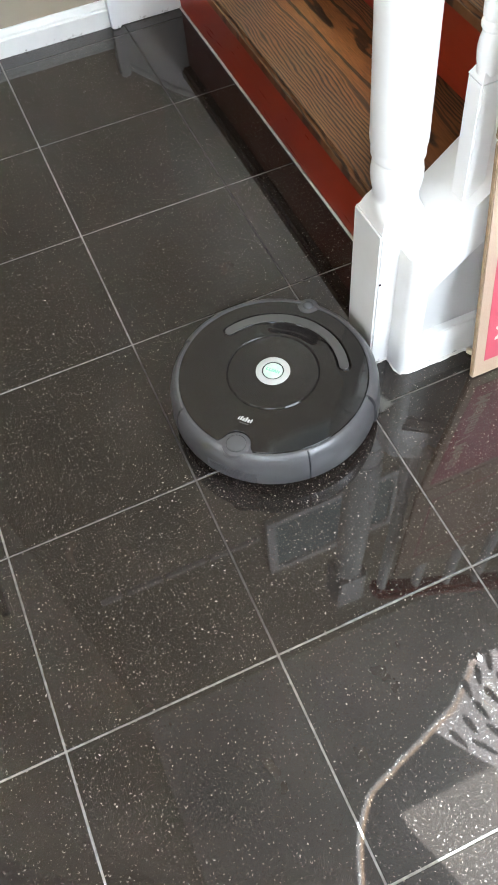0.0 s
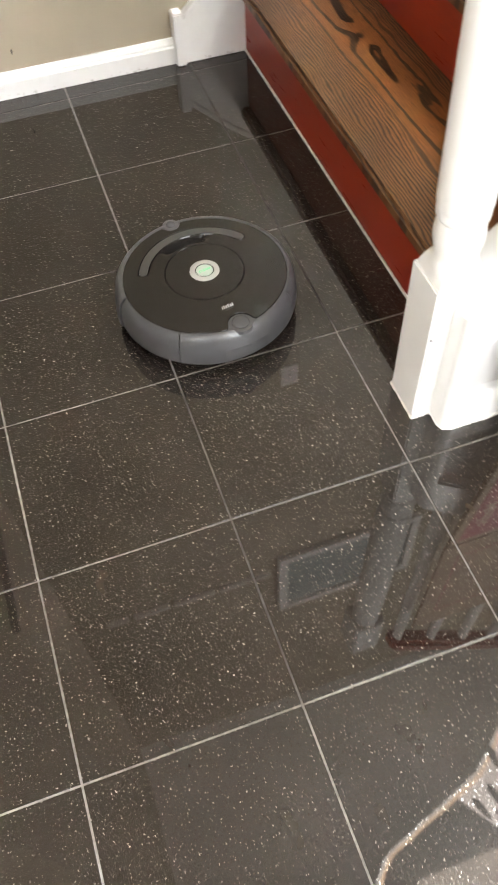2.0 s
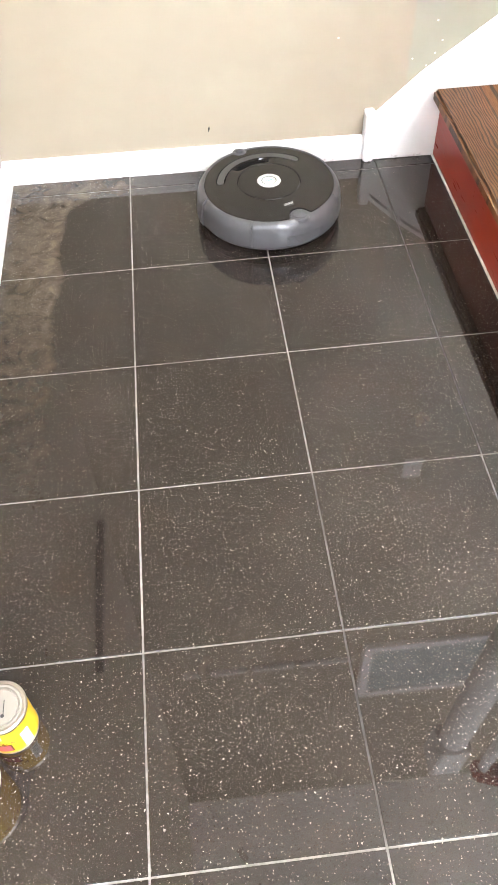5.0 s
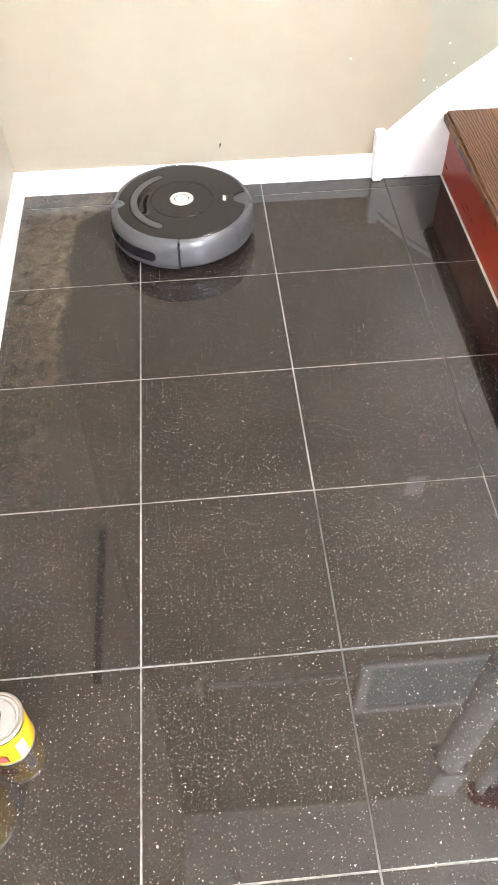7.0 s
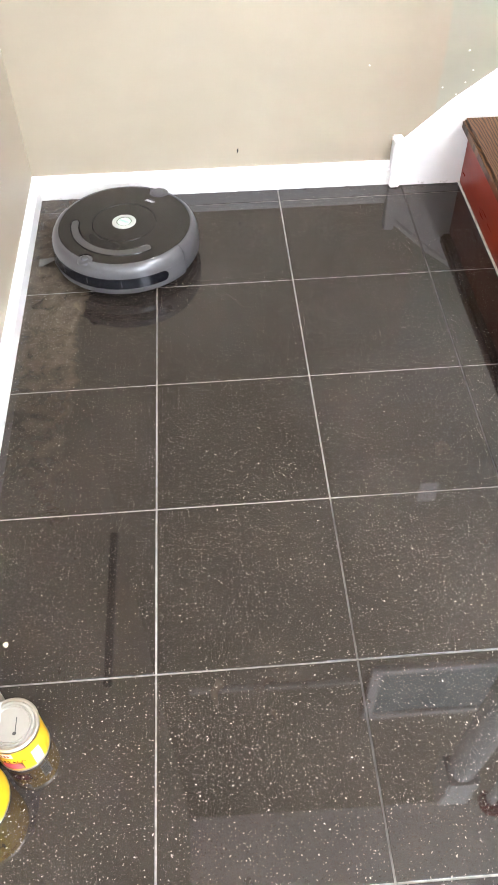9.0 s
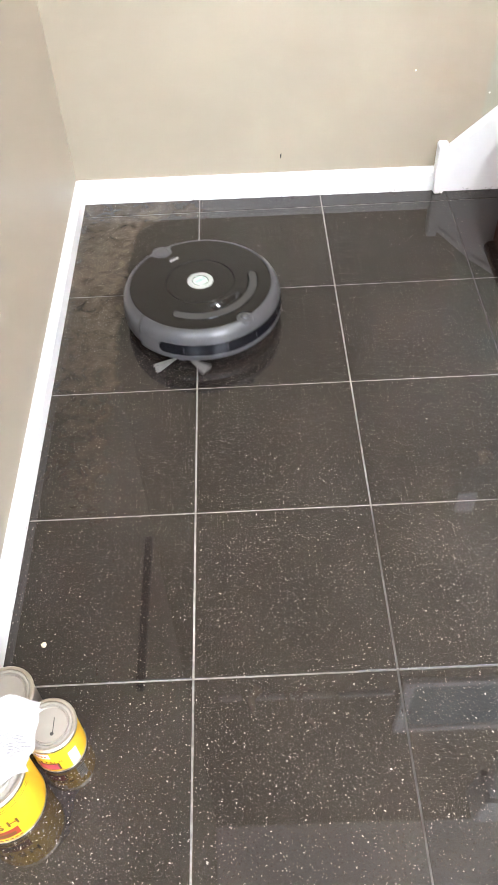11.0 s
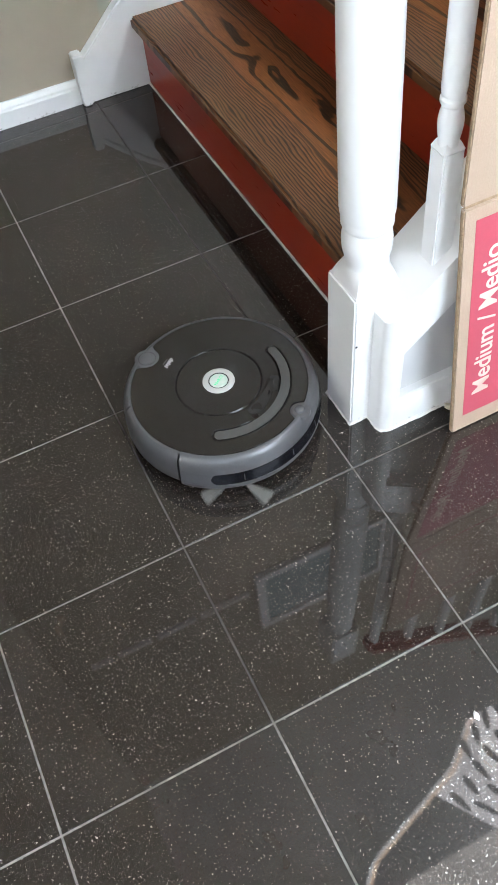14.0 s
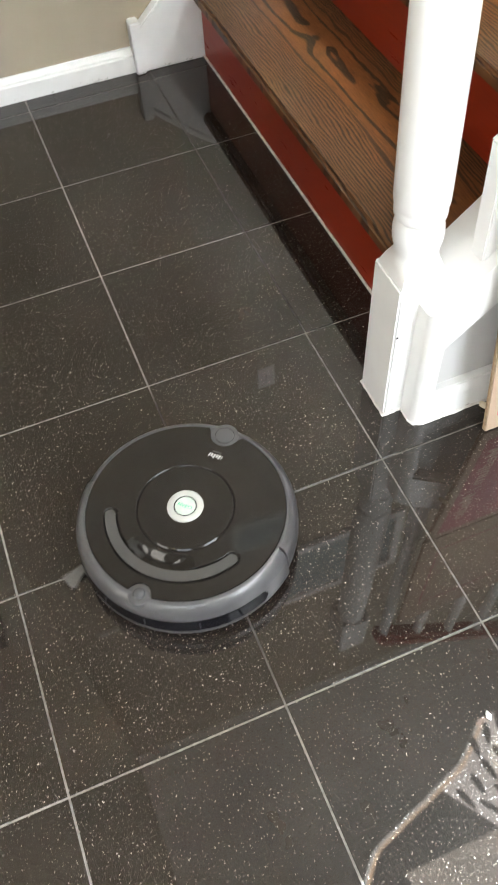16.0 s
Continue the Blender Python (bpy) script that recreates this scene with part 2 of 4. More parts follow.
def trim_material():
    n = Nodes("white_gloss_paint")
    v = n.coords("World")
    brush, dirt = n.noise(v, 18, 3), n.noise(v, 90, 5)
    sep = n.add("ShaderNodeSeparateXYZ")
    n.link(v, sep.inputs[0])
    chips = n.math("MULTIPLY", n.range(dirt, 0.59, 0.66), n.range(sep.outputs[2], 0.012, 0.0))
    c = n.mix(n.range(brush, 0.3, 0.7), (0.77, 0.765, 0.75), (0.81, 0.805, 0.79))
    c = n.mix(chips, c, (0.2, 0.17, 0.14))
    n.bump(n.noise(v, 140, 2), 0.02, 0.0003)
    return n.done(c, 0.28)


def cardboard_material():
    n = Nodes("brown_cardboard")
    v = n.coords("Object")
    flute = n.math("SINE", n.math("MULTIPLY", n.noise(n.coords("Object", (300, 1, 2)), 1.0, 2), 9))
    mott = n.noise(v, 420, 5)
    c = n.mix(n.range(mott, 0.3, 0.7), (0.40, 0.295, 0.215), (0.46, 0.345, 0.255))
    n.bump(n.math("ADD", flute, mott), 0.1, 0.0006)
    return n.done(c, 0.75, spec=0.25)


GRANITE = tile_material()
GROUT = grout_material()
PINE = wood_material()
MAHOGANY = riser_material()
BEIGE = paint("beige_wall_paint", (0.36, 0.311, 0.236), 0.42)
PANEL_GREY = paint("pale_grey_wall_paint", (0.62, 0.61, 0.60), 0.55)
BEIGE_OLD = paint("beige_wall_paint_with_old_coat", (0.36, 0.311, 0.236), 0.42, old=(0.33, 0.32, 0.254))
CEILING_WHITE = paint("white_ceiling_paint", (0.82, 0.82, 0.81), 0.8)
WHITE = trim_material()
CAULK = plain("white_caulk", (0.7, 0.68, 0.64), 0.6, var=0.25, scale=150)
CARD = cardboard_material()
CARD_EDGE = plain("corrugated_edge", (0.33, 0.23, 0.14), 0.9, var=0.4, scale=400)
PINK = plain("pink_print", (0.46, 0.07, 0.10), 0.6, var=0.06, scale=200)
PRINT_WHITE = plain("pale_print", (0.74, 0.6, 0.5), 0.6, var=0.04)
YELLOW = plain("yellow_label", (0.72, 0.43, 0.010), 0.35, var=0.05, scale=60)
LABEL_WHITE = plain("white_label", (0.75, 0.74, 0.70), 0.4, var=0.05)
LABEL_RED = plain("dark_red_label", (0.25, 0.02, 0.015), 0.4)
LABEL_BROWN = plain("brown_label_print", (0.10, 0.035, 0.012), 0.4)
TIN = plain("dull_tin", (0.5, 0.45, 0.37), 0.33, 0.85, var=0.15, scale=80)
TIN_LID = plain("tin_lid", (0.44, 0.415, 0.365), 0.4, 0.55, var=0.08, scale=60)
PAPER = plain("white_paper", (0.68, 0.675, 0.67), 0.8, var=0.03)
INK = plain("grey_ink", (0.12, 0.12, 0.125), 0.7)
BLACK_LID = plain("black_satin_plastic", (0.0125, 0.0108, 0.0098), 0.075, var=0.06, scale=120, spec=0.42)
GREY_SHELL = plain("dark_grey_plastic", (0.080, 0.0785, 0.082), 0.38, 0.2, var=0.05, scale=300, Coat_Weight=0.3, Coat_Roughness=0.16)
HANDLE_GREY = plain("mid_grey_plastic", (0.055, 0.053, 0.05), 0.42, var=0.1, scale=150)
BUTTON_GREY = plain("grey_button_plastic", (0.07, 0.07, 0.072), 0.45)
UNDER_BLACK = plain("black_underbody", (0.012, 0.012, 0.013), 0.5)
SENSOR = plain("smoked_sensor_window", (0.006, 0.006, 0.008), 0.14, var=0.1, spec=0.35)
SILVER = plain("silver_ring", (0.44, 0.435, 0.41), 0.35, 0.15, var=0.05)
KNOB = plain("clear_grey_dome", (0.08, 0.08, 0.085), 0.08)
SEAM = plain("dark_seam", (0.004, 0.004, 0.004), 0.6)
LOGO = plain("pale_logo", (0.5, 0.5, 0.49), 0.5)
BRISTLE = plain("pale_bristles", (0.11, 0.104, 0.095), 0.8, var=0.25, scale=500)
PLASTER = plain("crumb", (0.7, 0.62, 0.45), 0.8)
PICTURE_FRAME = plain("pale_grey_frame", (0.86, 0.87, 0.87), 0.4)
PICTURE_PRINT = plain("dull_grey_green_print", (0.34, 0.40, 0.41), 0.5, var=0.25, scale=18)
DARK_WOOD = plain("grey_brown_wood", (0.2, 0.18, 0.165), 0.4)
DOOR_PAINT = plain("door_paint", (0.6, 0.58, 0.55), 0.4)
lit = Nodes("lit_button")
lit_noise = lit.noise(lit.coords("Object", (1, 1, 1)), 90, 2)
LIT = lit.done(lit.mix(lit.range(lit_noise, 0.35, 0.6), (0.42, 0.52, 0.44), (0.52, 0.55, 0.5)), 0.4, Emission_Color=(0.25, 0.8, 0.45, 1), Emission_Strength=0.012)
led = Nodes("green_light")
GREEN = led.done((0.05, 0.5, 0.2), 0.4, Emission_Color=(0.1, 1.0, 0.45, 1), Emission_Strength=0.10)
clear = Nodes("window_glass")
GLASS = clear.done((0.95, 0.97, 0.97), 0.02, Transmission_Weight=1.0, IOR=1.45)

# ---------------------------------------------------------------- building blocks


def mesh_of(name, bm, material, smooth=True):
    me = bpy.data.meshes.new(name)
    bm.to_mesh(me)
    bm.free()
    me.materials.append(material)
    if smooth:
        me.set_sharp_from_angle(angle=radians(29))
    return me


def part(name, bm, material, parent=None, label="", m=None, smooth=True):
    """One mesh object; under a thing or a part where a parent is given."""
    ob = new(name, mesh_of(name, bm, material, smooth))
    ob.parent = parent
    if m is not None:
        ob.matrix_basis = m
    if label:
        tagged(ob, label)
    return ob


def empty(name, m, label, category, group="", kind=""):
    ob = new(name)
    ob.empty_display_size = 0.05
    ob.matrix_basis = m
    return tagged(ob, label, category, group, kind)


def box(x0, x1, y0, y1, z0, z1, bevel=0.0, seg=2):
    bm = bmesh.new()
    bmesh.ops.create_cube(bm, size=1)
    bmesh.ops.transform(bm, matrix=Matrix.LocRotScale(((x0 + x1) / 2, (y0 + y1) / 2, (z0 + z1) / 2), None, (x1 - x0, y1 - y0, z1 - z0)), verts=bm.verts)
    if bevel:
        bmesh.ops.bevel(bm, geom=bm.edges[:], offset=bevel, segments=seg, affect="EDGES", clamp_overlap=True)
    return bm


def prism(poly, lo, hi, axis="z", bevel=0.0, seg=2):
    """A plan polygon drawn out along an axis: z takes (x, y), y takes (x, z), x takes (y, z)."""
    bm = bmesh.new()
    place = {"z": lambda a, b, c: (a, b, c), "y": lambda a, b, c: (a, c, b), "x": lambda a, b, c: (c, a, b)}[axis]
    low = [bm.verts.new(place(a, b, lo)) for a, b in poly]
    top = [bm.verts.new(place(a, b, hi)) for a, b in poly]
    bm.faces.new(low[::-1]), bm.faces.new(top)
    for i in range(len(poly)):
        j = (i + 1) % len(poly)
        bm.faces.new((low[i], low[j], top[j], top[i]))
    bmesh.ops.recalc_face_normals(bm, faces=bm.faces)
    if bevel:
        bmesh.ops.bevel(bm, geom=bm.edges[:], offset=bevel, segments=seg, affect="EDGES", clamp_overlap=True)
    return bm


def smoothed(bm):
    for f in bm.faces:
        f.smooth = True
    return bm


def lathe(profile, n=48, a0=0.0, a1=360.0):
    """Turns a profile of (radius, height) about z; part of a turn gets closed ends."""
    bm = bmesh.new()
    full = a1 - a0 >= 359.9
    rings = []
    for i in range(n if full else n + 1):
        a = radians(a0 + (a1 - a0) * i / n)
        rings.append([bm.verts.new((r * math.cos(a), r * math.sin(a), z)) for r, z in profile])
    for i in range(n):
        p, q = rings[i], rings[(i + 1) % len(rings)]
        for k in range(len(profile) - 1):
            bm.faces.new((p[k], q[k], q[k + 1], p[k + 1]))
    if not full:
        for ring in (rings[0], rings[-1]):
            bm.faces.new(ring)
    bmesh.ops.remove_doubles(bm, verts=bm.verts, dist=1e-6)
    bmesh.ops.recalc_face_normals(bm, faces=bm.faces)
    return smoothed(bm)


def closed(profile):
    return list(profile) + [profile[0]]


def words(body, size, material, parent, m, name="lettering"):
    cu = bpy.data.curves.new(name, "FONT")
    cu.body, cu.size, cu.extrude, cu.offset = body, size, 0.0002, size * 0.012
    tmp = new(name, cu)
    bpy.context.view_layer.update()
    me = bpy.data.meshes.new_from_object(tmp.evaluated_get(bpy.context.evaluated_depsgraph_get()))
    bpy.data.objects.remove(tmp)
    me.materials.clear()
    me.materials.append(material)
    ob = new(name, me)
    ob.parent, ob.matrix_basis = parent, m
    return ob


def tinted(name, colour):
    """Thin glass that lets part of the light through."""
    n = Nodes(name)
    clear = n.add("ShaderNodeBsdfTransparent")
    clear.inputs[0].default_value = (*colour, 1)
    n.link(clear.outputs[0], n.tree.nodes["Material Output"].inputs["Surface"])
    return n.mat


BEVEL_BLUE = tinted("bluish_bevel_glass", (0.85, 0.95, 1.0))
BEVEL_AMBER = tinted("amber_bevel_glass", (1.0, 0.94, 0.82))
SMOKED_PANE = tinted("textured_pane", (0.6, 0.63, 0.63))
LEAF_GROUND = tinted("pale_blue_cut_glass", (0.88, 0.95, 1.0))

# ---------------------------------------------------------------- setting
T = 0.305


def back_y(x):
    """The back wall stands a little askew to the tiles: the face of its baseboard."""
    return 1.282 - 0.012 * x


RISER_X, RUN, RISE, NOSE = 0.768, 0.24, 0.178, 0.024
LEFT_X, LEFT_END, CEIL, FRONT_Y, RIGHT_X = -0.29, -0.11, 5.4, -1.7, 3.4
STEPS = 11

floor = tagged(part("floor", box(-3.0, RIGHT_X + 0.2, FRONT_Y - 0.2, 1.6, -0.12, -0.0012), GROUT), "pale grout bed under polished black granite tiles", "floor", kind="structure")

wall_y = lambda x: back_y(x) + 0.014
tagged(part("wall_back", prism([(-0.6, wall_y(-0.6)), (RIGHT_X, wall_y(RIGHT_X)), (RIGHT_X, 1.5), (-0.6, 1.5)], -0.05, CEIL), BEIGE_OLD, smooth=False), "beige painted wall behind the stairs", "wall", kind="structure")
tagged(part("wall_left", prism([(LEFT_X - 0.014, LEFT_END), (LEFT_X - 0.014, wall_y(-0.304)), (-0.45, wall_y(-0.45)), (-0.45, LEFT_END)], -0.05, CEIL), BEIGE, smooth=False), "beige painted side wall by the paint cans", "wall", kind="structure")
tagged(part("wall_room_back", box(-2.8, -0.45, 1.3, 1.45, -0.05, CEIL), CEILING_WHITE, smooth=False), "plain white wall of the next room", "wall", kind="structure")
tagged(part("wall_room_left", box(-2.95, -2.8, FRONT_Y, 1.45, -0.05, CEIL), CEILING_WHITE, smooth=False), "plain white wall of the next room", "wall", kind="structure")
tagged(part("wall_right", box(RIGHT_X, RIGHT_X + 0.15, FRONT_Y, 1.5, -0.05, CEIL), BEIGE, smooth=False), "beige painted wall", "wall", kind="structure")
tagged(part("ceiling", box(-2.95, RIGHT_X + 0.15, FRONT_Y - 0.15, 1.5, CEIL, CEIL + 0.15), CEILING_WHITE, smooth=False), "plain white ceiling over the two-storey hall", "ceiling", kind="structure")


def front_wall():
    """The entrance wall with an oval door light and a high window cut through."""
    bm = bmesh.new()
    n, cx, cz, rx, rz = 64, 1.0, 1.22, 0.46, 0.73
    x0, x1, z0, z1 = 0.45, 1.55, 0.0, 2.3
    loops = []
    for y in (FRONT_Y - 0.06, FRONT_Y):
        oval, rect = [], []
        for i in range(n):
            a = 2 * math.pi * i / n
            c, s = math.cos(a), math.sin(a)
            oval.append(bm.verts.new((cx + rx * c, y, cz + rz * s)))
            k = min((x1 - x0) / 2 / max(abs(c), 1e-6), 1.15 / max(abs(s), 1e-6))
            rect.append(bm.verts.new((cx + k * c, y, (z0 + z1) / 2 + k * s)))
        loops.append((oval, rect))
        for i in range(n):
            j = (i + 1) % n
            bm.faces.new((oval[i], oval[j], rect[j], rect[i]))
    for i in range(n):
        j = (i + 1) % n
        bm.faces.new((loops[0][0][i], loops[0][0][j], loops[1][0][j], loops[1][0][i]))
    bmesh.ops.recalc_face_normals(bm, faces=bm.faces)
    return bm


door = tagged(part("door_1", front_wall(), DOOR_PAINT, smooth=False), "painted entrance door with a large oval glass", "door", kind="structure")
for name, a in (("wall_front_left", (-2.95, -1.1, -0.05, CEIL)), ("wall_front_mid_left", (-0.15, 0.45, -0.05, CEIL)), ("wall_front_sill", (-1.1, -0.15, -0.05, 0.8)), ("wall_front_head", (-1.1, -0.15, 1.9, CEIL))):
    tagged(part(name, box(a[0], a[1], FRONT_Y - 0.15, FRONT_Y, a[2], a[3]), BEIGE, smooth=False), "beige painted entrance wall", "wall", kind="structure")
# unseen window, added as the opening for the left fill lamp
side = empty("window_2", Matrix(), "unseen clear window added beside the entrance door", "window", kind="structure")
glazing = part("pane", box(-1.1, -0.15, FRONT_Y - 0.09, FRONT_Y - 0.084, 0.8, 1.9), GLASS, side, smooth=False)
glazing.visible_shadow = False
part("sill", box(-1.15, -0.1, FRONT_Y, FRONT_Y + 0.06, 0.77, 0.798, 0.004), WHITE, side)
tagged(part("wall_front_right", box(1.55, RIGHT_X + 0.15, FRONT_Y - 0.15, FRONT_Y, -0.05, 3.6), BEIGE, smooth=False), "beige painted entrance wall", "wall", kind="structure")
tagged(part("wall_front_middle", box(0.45, 1.55, FRONT_Y - 0.15, FRONT_Y, 2.3, 3.6), BEIGE, smooth=False), "beige painted wall over the door", "wall", kind="structure")
tagged(part("wall_front_top", box(0.45, 2.3, FRONT_Y - 0.15, FRONT_Y, 3.6, CEIL), BEIGE, smooth=False), "beige painted wall over the window", "wall", kind="structure")
tagged(part("wall_front_lintel", box(2.3, RIGHT_X + 0.15, FRONT_Y - 0.15, FRONT_Y, 4.8, CEIL), BEIGE, smooth=False), "beige painted wall over the window", "wall", kind="structure")
# unseen window, added as the opening for the high fill lamp
window = empty("window_1", Matrix(), "unseen clear window added high beside the entrance door", "window", kind="structure")
pane = part("pane", box(2.3, RIGHT_X, FRONT_Y - 0.09, FRONT_Y - 0.084, 3.6, 4.8), GLASS, window, smooth=False)
pane.visible_shadow = False
for x in (2.3, 2.83, RIGHT_X - 0.04):
    part("mullion", box(x, x + 0.04, FRONT_Y - 0.11, FRONT_Y - 0.06, 3.6, 4.8), WHITE, window)
# unseen pattern, laid out to shape the sun patch on the floor
# cut glass in the oval: a plain lower pane, a bevel along the edge and dark leaves on a clear ground
OVAL_Y = FRONT_Y - 0.03
BEVEL = ((84, 0.99), (93, 0.945), (97, 0.92), (100, 0.90), (105, 0.879), (114, 0.889), (122, 0.92), (127, 0.950), (134, 0.96), (200, 0.96))


def bevel_at(a):
    for (a0, q0), (a1, q1) in zip(BEVEL, BEVEL[1:]):
        if a <= a1:
            return q0 + (q1 - q0) * (a - a0) / (a1 - a0)
    return BEVEL[-1][1]


def oval_strip(a0, a1, inner, outer, n=40):
    """A thin strip, glass or opaque, between two curves about the oval's centre."""
    bm = bmesh.new()
    rows = []
    for i in range(n + 1):
        a = a0 + (a1 - a0) * i / n
        c, s = 0.46 * math.cos(radians(a)), 0.73 * math.sin(radians(a))
        rows.append([bm.verts.new((1.0 + q * c, OVAL_Y, 1.22 + q * s)) for q in (inner(a), outer(a))])
    for p, q in zip(rows, rows[1:]):
        bm.faces.new((p[0], q[0], q[1], p[1]))
    bmesh.ops.solidify(bm, geom=bm.faces[:], thickness=0.002)
    return bm


def pane_edge(a):
    """Edge of the plain lower pane: straight on top and at the side."""
    return min(0.688 / max(math.sin(radians(a)), 1e-3), 0.561 / max(abs(math.cos(radians(a))), 1e-3), bevel_at(a) - 0.02)


W = 0.0068
# opaque black bands, added to block the sun on both sides of the bevel
part("sun_mask_band", oval_strip(84, 200, lambda a: bevel_at(a) + W, lambda a: 0.999), SEAM, door)
part("sun_mask_band", oval_strip(111, 200, pane_edge, lambda a: bevel_at(a) - W), SEAM, door)
# blue and amber tints colour the line of sun on the floor
part("bevel", oval_strip(96, 200, lambda a: bevel_at(a), lambda a: bevel_at(a) + W), BEVEL_BLUE, door)
part("bevel", oval_strip(96, 200, lambda a: bevel_at(a) - W, lambda a: bevel_at(a)), BEVEL_AMBER, door)
part("lower_pane", oval_strip(111, 200, lambda a: 0.0, pane_edge), SMOKED_PANE, door)
part("leaf_ground", oval_strip(40, 111, lambda a: 0.0, lambda a: bevel_at(max(a, 84)) - W - 0.002), LEAF_GROUND, door)
leaf_bm = bmesh.new()
leaf = [leaf_bm.verts.new((0.0046 * math.sin(a) * (1 + 0.3 * math.cos(a)), 0.0, 0.023 * math.cos(a))) for a in [2 * math.pi * i / 14 for i in range(14)]]
leaf_bm.faces.new(leaf)
bmesh.ops.solidify(leaf_bm, geom=leaf_bm.faces[:], thickness=0.003)
leaf_mesh = mesh_of("leaf", leaf_bm, SEAM)
for i in range(-6, 9):
    for k in range(-4, 5):
        x, z = 0.9225 + 0.026 * i + 0.008 * k, 1.81 + 0.014 * i + 0.046 * k
        if 0.862 < x < 1.2 and 1.738 < z and math.hypot((x - 1.0) / 0.46, (z - 1.22) / 0.73) < bevel_at(max(84, math.degrees(math.atan2((z - 1.22) / 0.73, (x - 1.0) / 0.46)))) - 0.012:
            lf = new("leaf", leaf_mesh)
            lean = 0.08 + 3.2 * (z - 1.80) + 1.5 * (x - 0.92) + 0.12 * math.sin(5.0 * i + 3.1 * k)
            lf.parent, lf.matrix_basis = door, pose(x, OVAL_Y + 0.004, z, 0, math.degrees(math.atan(lean)), 0)

# ---- baseboards and the stair's skirting


def board_profile(top):
    return [(0.0, 0.0), (0.0, top * 0.66), (0.0035, top * 0.72), (0.0035, top * 0.8), (0.008, top * 0.9), (0.0095, top), (0.016, top), (0.016, 0.0)]


def baseboard_back(x0, x1, top):
    bm = bmesh.new()
    ends = []
    for x in (x0, x1):
        ends.append([bm.verts.new((x, back_y(x) + d, z)) for d, z in board_profile(top)])
    k = len(ends[0])
    for i in range(k):
        j = (i + 1) % k
        bm.faces.new((ends[0][i], ends[0][j], ends[1][j], ends[1][i]))
    bm.faces.new(ends[0]), bm.faces.new(ends[1])
    bmesh.ops.recalc_face_normals(bm, faces=bm.faces)
    return bm


SKIRT0 = 0.588
tagged(part("baseboard_back", baseboard_back(LEFT_X - 0.012, SKIRT0, 0.0605), WHITE), "white painted baseboard along the beige wall", "baseboard", kind="structure")
bm = bmesh.new()
ends = [[bm.verts.new((LEFT_X - d, y, z)) for d, z in board_profile(0.0605)] for y in (LEFT_END, back_y(LEFT_X) + 0.0135)]
for i in range(len(ends[0])):
    j = (i + 1) % len(ends[0])
    bm.faces.new((ends[0][i], ends[0][j], ends[1][j], ends[1][i]))
bm.faces.new(ends[0]), bm.faces.new(ends[1])
bmesh.ops.recalc_face_normals(bm, faces=bm.faces)
tagged(part("baseboard_left", bm, WHITE), "white painted baseboard with a small joint", "baseboard", kind="structure")

SLOPE = RISE / RUN
skirt = [(SKIRT0 + 0.02, 0), (SKIRT0 + 0.02, 0.095), (0.72, 0.197)]
far = RISER_X + RUN * STEPS
skirt += [(far, 0.197 + SLOPE * (far - 0.72)), (far, 0.0)]
bm = prism(skirt, 0, 0.026, "y", 0.002)
for v in bm.verts:
    v.co.y += back_y(v.co.x) - 0.002 - 0.006
trim = tagged(part("trim_stair_skirt", bm, WHITE), "white stair skirting board on the beige wall", "trim", kind="structure")
cap = [(SKIRT0 + 0.02, 0.093), (0.72, 0.195), (far, skirt[3][1]), (far, skirt[3][1] + 0.016), (0.716, 0.211), (SKIRT0 + 0.018, 0.110)]
bm = prism(cap, 0.0, 0.03, "y", 0.003)
for v in bm.verts:
    v.co.y += back_y(v.co.x) - 0.014
part("cap", bm, WHITE, trim)
bm = box(SKIRT0 - 0.001, SKIRT0 + 0.024, 0, 0.036, 0, 0.127, 0.003)
for v in bm.verts:
    v.co.y += back_y(v.co.x) - 0.018
part("end_block", bm, WHITE, trim)

# ---- stairs
STAIR_Y0 = 0.10
stairs = empty("stairs", pose(0, 0, 0), "stairs with dark-stained pine treads and red mahogany risers", "stairs", kind="structure")
for s in range(STEPS):
    x0, z1 = RISER_X + RUN * s, RISE * (s + 1)
    y1 = back_y(x0) - 0.008
    mid = (STAIR_Y0 + y1) / 2
    half = (y1 - STAIR_Y0) / 2
    part("riser", box(0, 0.018, -half, half, 0.0 if s else 0.004, RISE - 0.03, 0.001, 1), MAHOGANY, stairs, m=pose(x0, mid, z1 - RISE))
    part("tread", box(-NOSE, RUN + 0.018 if s < STEPS - 1 else 1.0, -half, half - 0.002, -0.03, 0.0, 0.007, 3), PINE, stairs, m=pose(x0, mid, z1))
part("caulk_line", box(-0.004, 0.0, STAIR_Y0, back_y(RISER_X) - 0.006, -0.001, 0.005, 0.001, 1), CAULK, stairs, "thin white caulk line at the floor", m=pose(RISER_X, 0, 0))

# outer stringer, its cap, and the panel below it
STR_X, STR_Y, STR_BACK, CAP_SLOPE, BAND = 0.685, 0.037, 0.143, 0.87, 0.097
cap_z = lambda x: 0.268 + CAP_SLOPE * (x - 0.702)
xe = RISER_X + RUN * (STEPS - 1)
xb = 0.709
xs = 0.703
bm = prism([(xs, 0.0), (xs, cap_z(xs)), (xe, cap_z(xe)), (xe, cap_z(xe) - BAND), (xb, cap_z(xb) - BAND), (xb, 0.0)], STR_Y, STR_BACK, "y")
string = tagged(part("trim_outer_stringer", bm, WHITE, smooth=False), "white painted sloping stringer beside the stairs", "trim", kind="structure")
